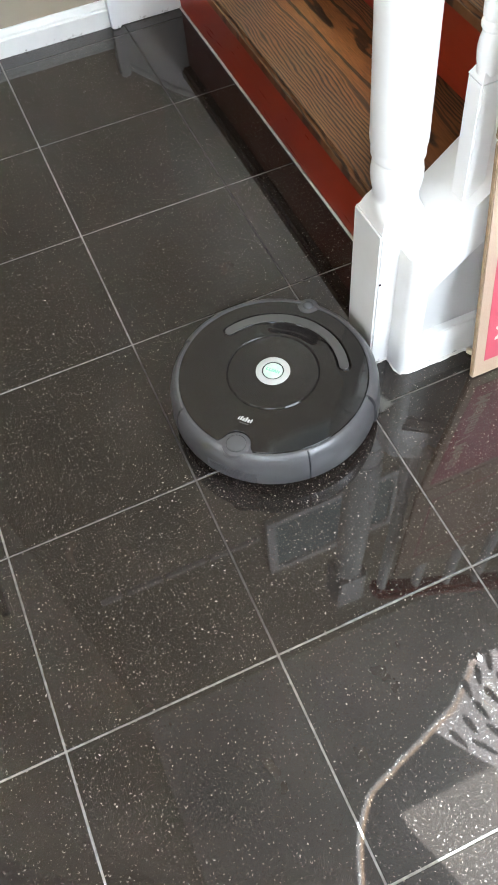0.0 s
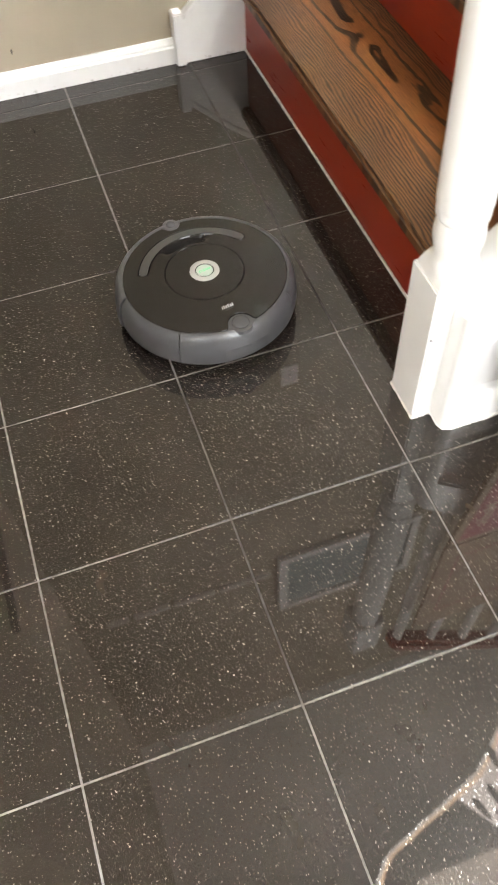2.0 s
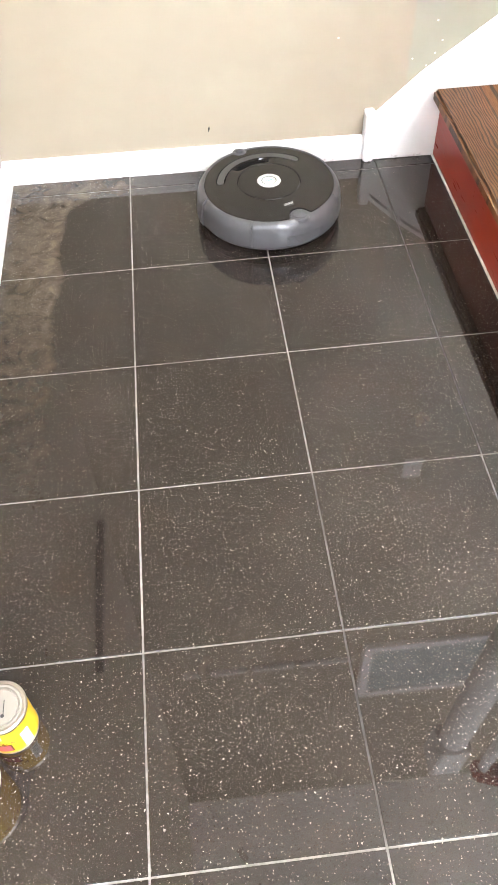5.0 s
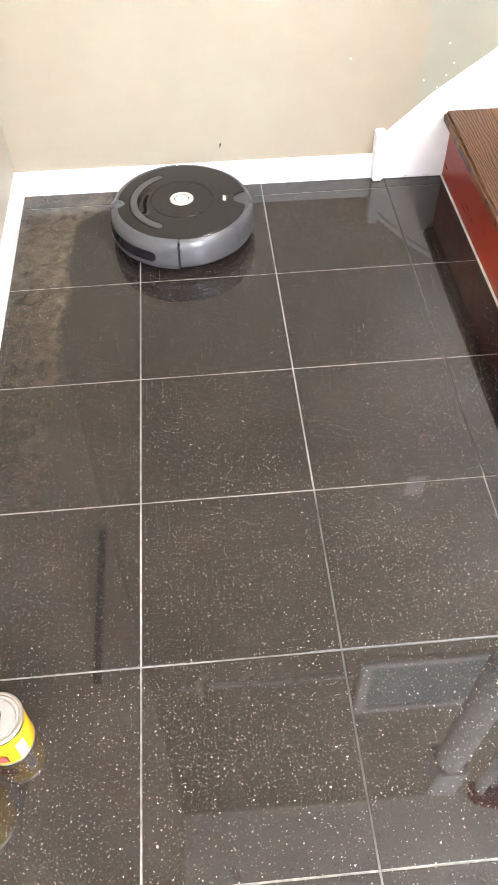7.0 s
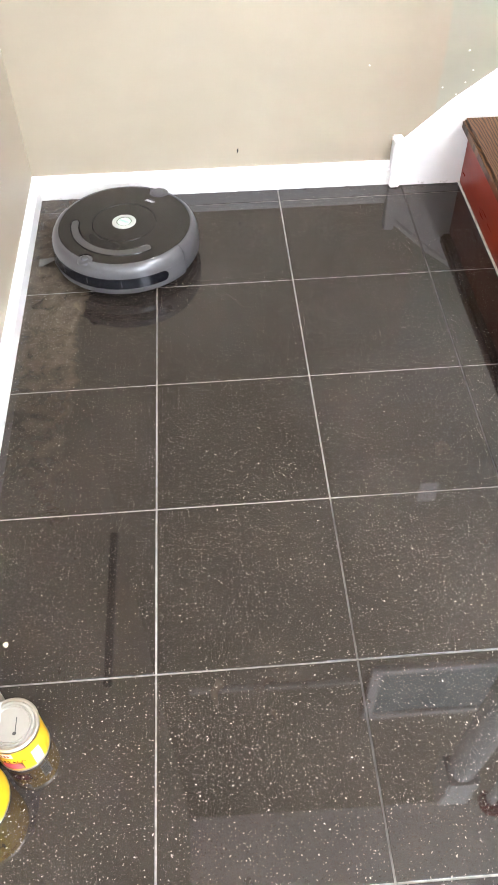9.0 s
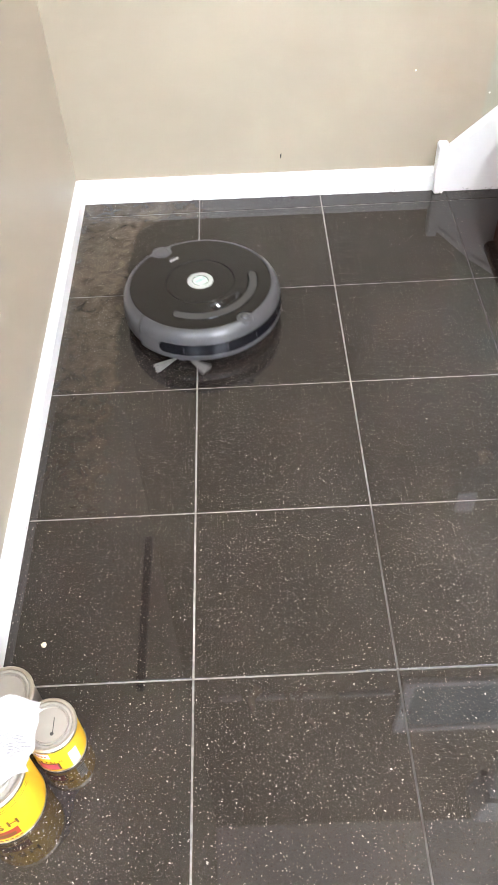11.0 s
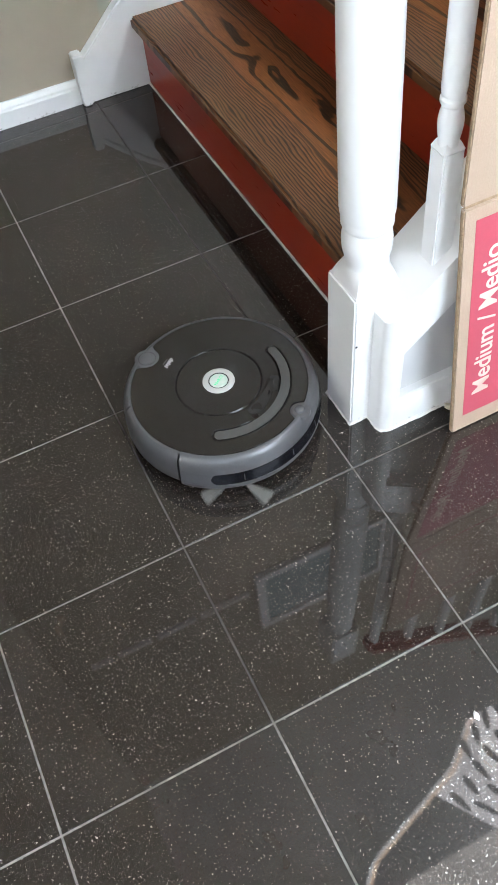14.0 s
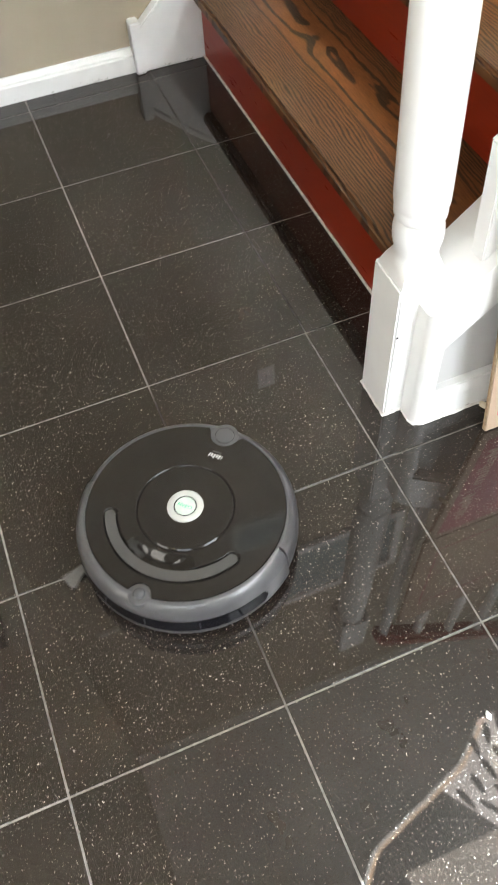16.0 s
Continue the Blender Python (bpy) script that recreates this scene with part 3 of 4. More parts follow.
# the foot of the stringer: one well-rounded upright corner
plan = [(xs - 0.018 * math.cos(i * math.pi / 24), STR_Y + 0.018 - 0.018 * math.sin(i * math.pi / 24)) for i in range(13)]
plan = [(STR_X, STR_BACK)] + plan + [(xs, STR_BACK)]
bm = prism(plan, 0.0, 1.0)
for v in bm.verts:
    if v.co.z > 0.5:
        v.co.z = cap_z(v.co.x)
part("rounded_foot", bm, WHITE, string, smooth=False)
part("edge_bead", prism([(xb + 0.001, cap_z(xb) - BAND - 0.005), (xb + 0.001, cap_z(xb) - BAND + 0.001), (xe, cap_z(xe) - BAND + 0.001), (xe, cap_z(xe) - BAND - 0.005)], STR_Y + 0.004, STR_BACK - 0.03, "y", 0.0015), WHITE, string)
tagged(part("wall_under_stairs", prism([(0.705, 0), (0.705, cap_z(0.705) - BAND + 0.01), (xe, cap_z(xe) - BAND + 0.01), (xe, 0)], 0.064, 0.114, "y"), PANEL_GREY, smooth=False), "pale grey panel below the stair stringer", "wall", kind="structure")
tagged(part("trim_panel_edge", prism([(0.7095, 0.050), (0.7095, 0.175), (0.727, 0.189), (0.727, 0.050)], 0.050, 0.066, "y", 0.002), WHITE), "narrow white trim at the panel's edge", "trim", kind="structure")
tagged(part("baseboard_stair", prism([(0.039, 0.0), (0.039, 0.04), (0.043, 0.05), (0.049, 0.06), (0.066, 0.06), (0.066, 0.0)], 0.7092, xe, "x", 0.0015), WHITE), "white baseboard under the stairs with scuffed foot", "baseboard", kind="structure")
# a wavering line of caulk and old paint where the white foot meets the tiles
bm = bmesh.new()
foot = [(0.6505, 0.162), (0.6505, 0.0780), (0.6842, 0.0778), (0.6838, 0.053), (0.6885, 0.0405), (0.702, 0.0352), (1.05, 0.0375)]
line = []
for p, q in zip(foot, foot[1:]):
    steps = max(2, int(math.dist(p, q) / 0.004))
    line += [(p[0] + (q[0] - p[0]) * i / steps, p[1] + (q[1] - p[1]) * i / steps) for i in range(steps)]
rows = []
for i, (x, y) in enumerate(line):
    w = 0.0008 + 0.0150 * abs(noise.noise((x * 90, y * 90, 0.3)))
    nx, ny = (line[min(i + 1, len(line) - 1)][1] - line[max(i - 1, 0)][1]), -(line[min(i + 1, len(line) - 1)][0] - line[max(i - 1, 0)][0])
    k = math.hypot(nx, ny) or 1
    nx, ny = -nx / k, -ny / k
    rows.append([bm.verts.new((x - nx * w * 0.2, y - ny * w * 0.2, 0.0004)), bm.verts.new((x + nx * 0.001, y + ny * 0.001, 0.0022)), bm.verts.new((x + nx * 0.007, y + ny * 0.007, 0.006)), bm.verts.new((x + nx * 0.008, y + ny * 0.008, 0.0004))])
for p, q in zip(rows, rows[1:]):
    for k in range(3):
        bm.faces.new((p[k], p[k + 1], q[k + 1], q[k]))
bmesh.ops.recalc_face_normals(bm, faces=bm.faces)
part("caulk_bead", smoothed(bm), CAULK, string, "uneven bead of old caulk and paint at the floor")

# ---------------------------------------------------------------- newel, balusters, rail
NX, NY, NH = 0.6925, 0.120, 0.0405
newel = empty("newel_post", pose(NX, NY, 0), "white painted turned newel post at the stair foot", "newel post")
bm = box(-NH, NH, -NH, NH, 0, 0.285, 0.0030)
part("base_block", bm, WHITE, newel)
bm = bmesh.new()
rings = []
for z, r, q in ((0.284, NH - 0.003, 1.0), (0.296, NH - 0.006, 0.85), (0.305, NH * 0.86, 0.5), (0.314, NH * 0.80, 0.15), (0.320, NH * 0.76, 0.0)):
    ring = []
    for i in range(48):
        a = 2 * math.pi * i / 48
        sq = 1 / max(abs(math.cos(a)), abs(math.sin(a)))
        k = r * (1 + (min(sq, 1.38) - 1) * q)
        ring.append(bm.verts.new((k * math.cos(a), k * math.sin(a), z)))
    rings.append(ring)
for p, q in zip(rings, rings[1:]):
    for i in range(48):
        bm.faces.new((p[i], p[(i + 1) % 48], q[(i + 1) % 48], q[i]))
part("shoulder", smoothed(bm), WHITE, newel)
shaft = [(0.0, 0.318), (0.0325, 0.318), (0.0312, 0.325), (0.0332, 0.333), (0.0352, 0.342), (0.0361, 0.352), (0.0361, 0.361), (0.0350, 0.370), (0.0330, 0.377), (0.0322, 0.380), (0.0330, 0.3815), (0.0352, 0.3835), (0.0366, 0.387), (0.0370, 0.392), (0.0367, 0.396), (0.0362, 0.3985), (0.0368, 0.401), (0.0380, 0.406), (0.0386, 0.412), (0.0387, 0.45), (0.0387, 0.6), (0.0375, 0.8), (0.035, 0.95), (0.0, 0.95)]


def leaning(bm):
    """The turned shaft stands a little out of true over its block."""
    for v in bm.verts:
        v.co.x -= 0.030 * (v.co.z - 0.34)
        v.co.y += 0.009 * (v.co.z - 0.34)
    return bm


part("shaft", leaning(lathe(shaft, 64)), WHITE, newel)
part("top_block", leaning(box(-NH, NH, -NH, NH, 0.949, 1.12, 0.004)), WHITE, newel)
part("paint_chip", lathe([(0.0, 0.0008), (0.0016, 0.0008), (0.0022, 0.0)], 8), SEAM, newel, m=pose(-NH + 0.005, -NH, 0.19, 90))


def baluster():
    ob = empty("baluster", pose(0, 0, 0), "white painted turned baluster on the stringer", "baluster", "stair balusters")
    h = 0.0155
    part("base_block", prism([(-h, -h * CAP_SLOPE - 0.014), (h, h * CAP_SLOPE - 0.014), (h, 0.160), (-h, 0.160)], -h, h, "y", 0.002), WHITE, ob)
    # chamfered shoulder between the square block and the turning
    part("shoulder", lathe([(0.0218, 0.1595), (0.0150, 0.170), (0.0128, 0.172)], 4), WHITE, ob, m=pose(0, 0, 0, 0, 0, 45))
    prof = [(0.0, 0.165), (0.0135, 0.165), (0.0132, 0.172), (0.0148, 0.180), (0.0160, 0.190), (0.0160, 0.198), (0.0148, 0.207), (0.0130, 0.214), (0.0128, 0.217), (0.0142, 0.219), (0.0158, 0.222), (0.0158, 0.2265), (0.0142, 0.229), (0.0138, 0.231), (0.0150, 0.234), (0.0155, 0.24), (0.0155, 0.3), (0.015, 0.6), (0.013, 0.75), (0.0, 0.75)]
    part("spindle", lathe(prof, 28), WHITE, ob)
    return ob


first = baluster()
first.matrix_basis = pose(0.776, 0.072, cap_z(0.776) + 0.006, 0, -1.8)
for s in range(1, 17):
    x = 0.776 + 0.12 * s
    copy_thing(first, pose(x, 0.072, cap_z(x) + 0.006, 0, -1.8))
tagged(part("handrail", prism([(NX + 0.035, cap_z(NX) + 0.765), (NX + 0.035, cap_z(NX) + 0.825), (xe - 0.2, cap_z(xe - 0.2) + 0.80), (xe - 0.2, cap_z(xe - 0.2) + 0.74)], 0.046, 0.098, "y", 0.012, 3), MAHOGANY), "dark red varnished sloping handrail", "handrail")

# ---------------------------------------------------------------- things on the walls
pic = empty("framed_picture", pose(0.84, back_y(1.25) + 0.002, 2.88), "wide framed picture high on the beige wall", "picture")
PW, PH = 0.86, 0.66
for a in ((0, PW, 0, 0.055), (0, PW, PH - 0.055, PH), (0, 0.055, 0.055, PH - 0.055), (PW - 0.055, PW, 0.055, PH - 0.055)):
    part("frame_rail", box(a[0], a[1], -0.02, 0.03, a[2], a[3], 0.003), PICTURE_FRAME, pic)
part("print", box(0.055, PW - 0.055, 0.0, 0.01, 0.055, PH - 0.055), PICTURE_PRINT, pic)
switch = empty("light_switch", pose(0.9, wall_y(0.9), 1.35), "white light switch plate on the beige wall", "switch")
part("plate", box(-0.036, 0.036, -0.006, 0.001, -0.058, 0.058, 0.002), WHITE, switch)
part("toggle", box(-0.005, 0.005, -0.014, -0.006, -0.01, 0.012, 0.001), WHITE, switch)
# a broken streak of light on the wall, built as added white strips
ledge = empty("picture_ledge", pose(0, 0, 3.02), "thin white strips added for dashes of light high on the beige wall", "ledge")
for x0, x1 in ((-0.14, -0.02), (0.01, 0.21), (0.24, 0.47), (0.50, 0.80)):
    part("strip", box(x0, x1, wall_y(x0) - 0.028, wall_y(x0) + 0.002, 0.0, 0.026, 0.004), WHITE, ledge)
tagged(part("wall_rail", box(LEFT_X - 0.016, LEFT_X + 0.012, 0.58, 1.16, 1.3, 1.33, 0.003), DARK_WOOD), "narrow grey-brown wooden rail on the beige wall", "rail")
tagged(part("wall_mark", prism([(-0.0012, -0.008), (0.0022, -0.001), (0.0026, 0.007), (-0.001, 0.004)], -0.001, 0.0015, "y"), SEAM, m=pose(0.206, wall_y(0.206), 0.1035)), "small dark chip in the wall paint", "mark", kind="structure")
for x, z in ((0.513, 0.299), (0.725, 0.222), (0.755, 0.278), (0.738, 0.323), (0.742, 0.25), (0.69, 0.24)):
    tagged(part("wall_patch", lathe([(0.0, -0.0015), (0.003, -0.0015), (0.0022, 0.0004), (0.0, 0.0006)], 10), CAULK, m=pose(x, wall_y(x), z, 90)), "small dab of white filler on the wall", "mark", group="filler dabs", kind="structure")

# ---------------------------------------------------------------- flattened carton leaning on the stairs
LEAN_DEG, SKEW = 5.2, -0.045
carton = empty("moving_box", pose(0.788, -0.021, 0.002, -LEAN_DEG), "flattened brown cardboard moving box with pink print", "moving box")
CW, CH, CT = 0.46, 0.437, 0.009


def skewed(bm):
    """The flattened box has slumped sideways: its sides slant."""
    for v in bm.verts:
        v.co.x += SKEW * v.co.z
    return bm


body = part("front_panel", skewed(box(0, CW, 0, CT, 0, CH, 0.0015)), CARD, carton)
part("corrugated_edge", skewed(box(-0.0006, 0.003, 0.0015, CT - 0.0015, 0.004, CH - 0.004)), CARD_EDGE, body)
flap = part("flap", skewed(box(-0.006, CW, 0, 0.007, 0.0, 0.42, 0.0015)), CARD, carton, m=pose(0.003 + SKEW * CH, 0.0, CH + 0.005, 5.5))
part("corrugated_edge", skewed(box(-0.0066, -0.003, 0.0012, 0.0058, 0.004, 0.416)), CARD_EDGE, flap)
part("back_panel", skewed(box(0.006, CW, 0.010, 0.016, 0, CH - 0.06, 0.0015)), CARD, carton)
part("crease", skewed(box(0.002, CW, 0.0025, 0.006, CH - 0.001, CH + 0.007)), CARD_EDGE, carton)
part("pink_band", skewed(box(0.019, CW - 0.03, -0.0006, 0.0002, 0.034, CH - 0.022)), PINK, body)
words("Medium / Medio", 0.044, PRINT_WHITE, body, Matrix.Translation((0.064 + SKEW * 0.075, -0.0008, 0.075)) @ pose(0, 0, 0, 0, -2.6, 0) @ pose(0, 0, 0, 90, 0, 0) @ pose(0, 0, 0, 0, 0, 90))
for a in ((0.038, 0.042, 0.06, 0.34), (0.042, 0.3, 0.06, 0.064), (0.042, 0.3, 0.336, 0.34)):
    part("print_line", skewed(box(a[0], a[1], -0.0006, 0.0002, a[2], a[3])), PINK, flap)

# ---------------------------------------------------------------- paint cans


def can(name, label, x, y, r, h, turn, band, group="paint cans"):
    ob = empty(name, pose(x, y, 0, 0, 0, turn), label, "paint can", group)
    part("body", lathe([(0.0, 0.0015), (r - 0.004, 0.0015), (r, 0.0), (r + 0.0008, 0.003), (r - 0.0006, 0.006), (r - 0.0006, h - 0.009), (r + 0.001, h - 0.005), (r + 0.0012, h - 0.002), (r - 0.001, h), (r - 0.004, h), (r - 0.0052, h - 0.004), (0.0, h - 0.004)], 56), TIN, ob)
    if band:
        part("label", lathe([(r + 0.0002, 0.006), (r + 0.0002, h - 0.010)], 56), band, ob, "bright yellow paper label")
    lid = part("lid", lathe([(0.0, h - 0.003), (r * 0.66, h - 0.003), (r * 0.70, h - 0.0012), (r * 0.74, h - 0.0035), (r * 0.78, h - 0.0008), (r * 0.86, h - 0.0005), (r * 0.885, h - 0.003)], 56), TIN_LID, ob, "dull tin lid")
    return ob, lid


def patch_on(parent, name, r, a0, a1, z0, z1, material):
    """A bit of printed label on a can's side."""
    bm = bmesh.new()
    n = 10
    rows = [[bm.verts.new((r * math.cos(radians(a0 + (a1 - a0) * i / n)), r * math.sin(radians(a0 + (a1 - a0) * i / n)), z)) for z in (z0, z1)] for i in range(n + 1)]
    for p, q in zip(rows, rows[1:]):
        bm.faces.new((p[0], q[0], q[1], p[1]))
    return part(name, bm, material, parent)


def letter_pose(r, a, z):
    """Where a letter stands upright on a can's side at an angle."""
    return pose(0, 0, 0, 0, 0, a) @ pose(r, 0, z, 90, 0, 90)


small, lid = can("paint_can", "small yellow stain can with a dull tin lid", -0.187, -0.091, 0.0365, 0.079, -90, YELLOW)
part("stain_streak", box(-0.010, 0.012, 0.0055, 0.0066, 0.0758, 0.0765), HANDLE_GREY, lid)
part("stain_streak", lathe([(0.0, 0.0764), (0.0022, 0.0763), (0.0028, 0.0758)], 12), HANDLE_GREY, lid, m=pose(0.012, 0.005, 0))
patch_on(small, "label_panel", 0.0371, -62, 2, 0.052, 0.068, LABEL_WHITE)
patch_on(small, "label_panel", 0.0372, -34, 14, 0.012, 0.034, LABEL_BROWN)
patch_on(small, "label_panel", 0.0374, -30, 10, 0.014, 0.032, PINK)
patch_on(small, "label_panel", 0.0371, 38, 60, 0.008, 0.05, LABEL_WHITE)
for k in range(4):
    patch_on(small, "label_bar", 0.0373, -30 + 7 * k, -26 + 7 * k, 0.056, 0.062, LABEL_RED)
for k, letter in enumerate("STAIN"):
    words(letter, 0.0078, LABEL_BROWN, small, letter_pose(0.0374, -24 + 9.5 * k, 0.0365))
for k in range(5):
    patch_on(small, "label_bar", 0.0373, 41, 57, 0.014 + 0.006 * k, 0.016 + 0.006 * k, HANDLE_GREY)
large, lid = can("paint_can", "large yellow wood finish can under a white paper", -0.252, -0.163, 0.0535, 0.122, -90, YELLOW)
patch_on(large, "label_stripe", 0.0541, -80, 80, 0.098, 0.1, LABEL_RED)
patch_on(large, "label_stripe", 0.0541, -80, 80, 0.104, 0.1055, LABEL_RED)
patch_on(large, "label_panel", 0.0542, -8, 36, 0.018, 0.042, LABEL_RED)
patch_on(large, "label_panel", 0.0544, -4, 30, 0.021, 0.032, LABEL_BROWN)
for k, letter in enumerate("FINISH"):
    words(letter, 0.024, LABEL_BROWN, large, letter_pose(0.0543, -50 + 15 * k, 0.052))
for k in range(6):
    patch_on(large, "label_bar", 0.0542, -4 + 7 * k, 1 + 7 * k, 0.009, 0.013, LABEL_BROWN)
tin, lid = can("paint_can", "bare grey tin can behind the yellow cans", -0.247, -0.052, 0.038, 0.098, 0, None)

# crumpled sheet of paper over the cans
def sheet_at(u, v):
    x, y = 0.11 * u, 0.125 * v * (1.0 - 0.75 * max(0.0, u + 0.2) * (v < 0))
    fold = abs(u * 0.8 + v * 0.9 + 0.12)
    z = 0.010 * math.sin(5.2 * u + 2.2 * v) + 0.005 * math.sin(9 * v - 4 * u) + 0.004 * noise.noise((u * 7, v * 7, 1.3)) + 0.012 * math.exp(-fold * 9)
    z -= 0.03 * max(0, abs(u + 0.05) - 0.34) * 4 + 0.05 * max(0, v - 0.3) ** 1.5
    return Vector((x + 0.006 * noise.noise((v * 6, 2, u)), y + 0.008 * noise.noise((u * 5, 4, v)), z))


bm = bmesh.new()
NU, NV = 32, 36
grid = [[bm.verts.new(sheet_at(i / (NU - 1) - 0.5, k / (NV - 1) - 0.5)) for k in range(NV)] for i in range(NU)]
for i in range(NU - 1):
    for k in range(NV - 1):
        bm.faces.new((grid[i][k], grid[i + 1][k], grid[i + 1][k + 1], grid[i][k + 1]))
bmesh.ops.solidify(bm, geom=bm.faces[:], thickness=0.0006)
sheet = tagged(part("paper_sheet", smoothed(bm), PAPER, m=pose(-0.246, -0.142, 0.142, 14, -4, -6)), "crumpled white paper sheet with fine grey print over the cans", "paper")
# unreadable fine print: rows of short bars that follow the paper
for block, (u0, u1, v0, v1, count) in enumerate(((-0.1, 0.42, -0.05, 0.16, 15), (-0.3, 0.2, -0.34, -0.2, 8))):
    bm = bmesh.new()
    rnd = random.Random(block)
    for row in range(count):
        v = v0 + (v1 - v0) * row / count
        u = u0
        while u < u1:
            w = rnd.uniform(0.03, 0.09)
            pts = [sheet_at(u + w * s / 3, v + d) + Vector((0, 0, 0.0012)) for d in (0.0, 0.0045) for s in range(4)]
            vs = [bm.verts.new(p) for p in pts]
            for s in range(3):
                bm.faces.new((vs[s], vs[s + 1], vs[s + 5], vs[s + 4]))
            u += w + rnd.uniform(0.012, 0.03)
    part("fine_print", bm, INK, sheet)

# ---------------------------------------------------------------- crumbs on the floor


def crumb(x, y, r, seed, material, label, sx=1.0):
    bm = bmesh.new()
    bmesh.ops.create_icosphere(bm, subdivisions=2, radius=r)
    for v in bm.verts:
        v.co *= 1 + 0.6 * noise.noise(v.co * (1.2 / r) + Vector((seed, 0, 0)))
        v.co.x *= sx
        v.co.z *= 0.5
    low = min(v.co.z for v in bm.verts)
    for v in bm.verts:
        v.co.z -= low
    tagged(part("crumb", bm, material, m=pose(x, y, 0, 0, 0, seed * 40)), label, "crumb", "crumbs on the floor")


crumb(-0.232, 0.066, 0.0042, 1, PLASTER, "small pale plaster crumb on the black tiles")
crumb(0.548, -0.423, 0.0035, 2.2, PAPER, "small white chip on the black tiles", 1.7)
crumb(0.815, 0.028, 0.007, 3, PLASTER, "small pale crumb beside the baseboard", 1.2)

# ---------------------------------------------------------------- robot vacuum; x points ahead
robot = empty("robot_vacuum", pose(0.476, 0.075, 0, 0, 0, 42), "round black robot vacuum with grey bumper and lit button", "robot vacuum")
robot.scale = (1.0, 1.0, 1.035)
R = 0.1665
part("underbody", lathe([(0.0, 0.010), (0.13, 0.010), (0.150, 0.016), (0.157, 0.03), (0.157, 0.07), (0.0, 0.07)], 72), UNDER_BLACK, robot)
shell = closed([(0.1565, 0.022), (0.160, 0.020), (0.1645, 0.0255), (0.1655, 0.034), (0.1650, 0.050), (0.1640, 0.061), (0.1618, 0.070), (0.1580, 0.0775), (0.1545, 0.0815), (0.1515, 0.0836), (0.1483, 0.0838), (0.1480, 0.072), (0.1565, 0.060)])
part("side_shell", lathe(shell, 26, 87.2, 137.4), GREY_SHELL, robot)
part("side_shell", lathe(shell, 26, 222.6, 272.8), GREY_SHELL, robot)
dust_bin = part("dust_bin", lathe(shell, 44, 138.1, 221.9), GREY_SHELL, robot, "dark grey dust bin at the rear")
# fine vent ribs across the back of the bin
for k in range(7):
    z = 0.0285 + 0.0036 * k
    part("vent_rib", lathe(closed([(0.1640, z), (0.1661, z), (0.1661, z + 0.0014), (0.1640, z + 0.0014)]), 14, 166, 194), GREY_SHELL, dust_bin)
bump_prof = closed([(0.157, 0.020), (0.162, 0.018), (0.1668, 0.021), (0.1688, 0.027), (0.1688, 0.0335), (0.1672, 0.0352), (0.1645, 0.0558), (0.1658, 0.0575), (0.1652, 0.064), (0.1630, 0.072), (0.1590, 0.079), (0.1550, 0.083), (0.1520, 0.0848), (0.1483, 0.0850), (0.1480, 0.072), (0.157, 0.060)])
bumper = part("bumper", lathe(bump_prof, 90, -85.5, 85.5), GREY_SHELL, robot, "dark grey front bumper")


def sensor_strip():
    """A smoked strip round the bumper with rounded ends."""
    bm = bmesh.new()
    rings = []
    for i in range(105):
        a = -68 + 136 * i / 104
        over = max(0.0, abs(a) - 64.2) / 3.9
        h = 0.0112 * math.sqrt(max(0.02, 1 - over * over))
        ring = []
        for r0, f in ((0.160, -1), (None, -1), (None, -0.5), (None, 0), (None, 0.5), (None, 1), (0.160, 1)):
            z = 0.0456 + h * f
            r = r0 or 0.1692 - 0.124 * (z - 0.0338)
            ring.append(bm.verts.new((r * math.cos(radians(a)), r * math.sin(radians(a)), z)))
        rings.append(ring)
    for p, q in zip(rings, rings[1:]):
        for k in range(6):
            bm.faces.new((p[k], q[k], q[k + 1], p[k + 1]))
    bm.faces.new(rings[0]), bm.faces.new(rings[-1])
    bmesh.ops.recalc_face_normals(bm, faces=bm.faces)
    return smoothed(bm)


part("sensor_window", sensor_strip(), SENSOR, bumper, "smoked black sensor strip")
for a0, a1 in ((-85.4, -62), (62, 85.4)):
    part("bumper_cheek", lathe(closed([(0.160, 0.035), (0.1687, 0.0338), (0.1678, 0.045), (0.1658, 0.0572), (0.160, 0.056)]), 12, a0, a1), GREY_SHELL, bumper)
for a in (-50, -19, 4, 31):
    part("sensor_tick", lathe(closed([(0.165, 0.039), (0.1690, 0.039), (0.1673, 0.053), (0.165, 0.053)]), 2, a, a + 0.6), UNDER_BLACK, bumper)


def smooth_step(x, a, b):
    x = min(1.0, max(0.0, (x - a) / (b - a)))
    return x * x * (3 - 2 * x)


def lid_edge(a):
    """Edge radius of the black lid at an angle: notched for the front dome and the bin catch."""
    edge = 0.1464
    for centre, at, r in ((0.0, 0.147, 0.0170), (180.0, 0.1405, 0.0225)):
        d = radians((a - centre + 180) % 360 - 180)
        if abs(d) < 0.5:
            off = at * math.sin(d)
            if abs(off) < r + 0.006:
                edge = min(edge, at * math.cos(d) - math.sqrt(max(0, r * r - off * off)) + 0.5 * max(0, abs(off) - r) * 4)
    return edge


HR, HW, HA = 0.1105, 0.0092, 62


def handle_dist(r, a):
    """Distance from the handle's centre line, rounded at the ends."""
    d = (a + 180) % 360 - 180
    if abs(d) <= HA:
        return abs(r - HR)
    e = radians(abs(d) - HA)
    return math.hypot(r * math.cos(e) - HR, r * math.sin(e))


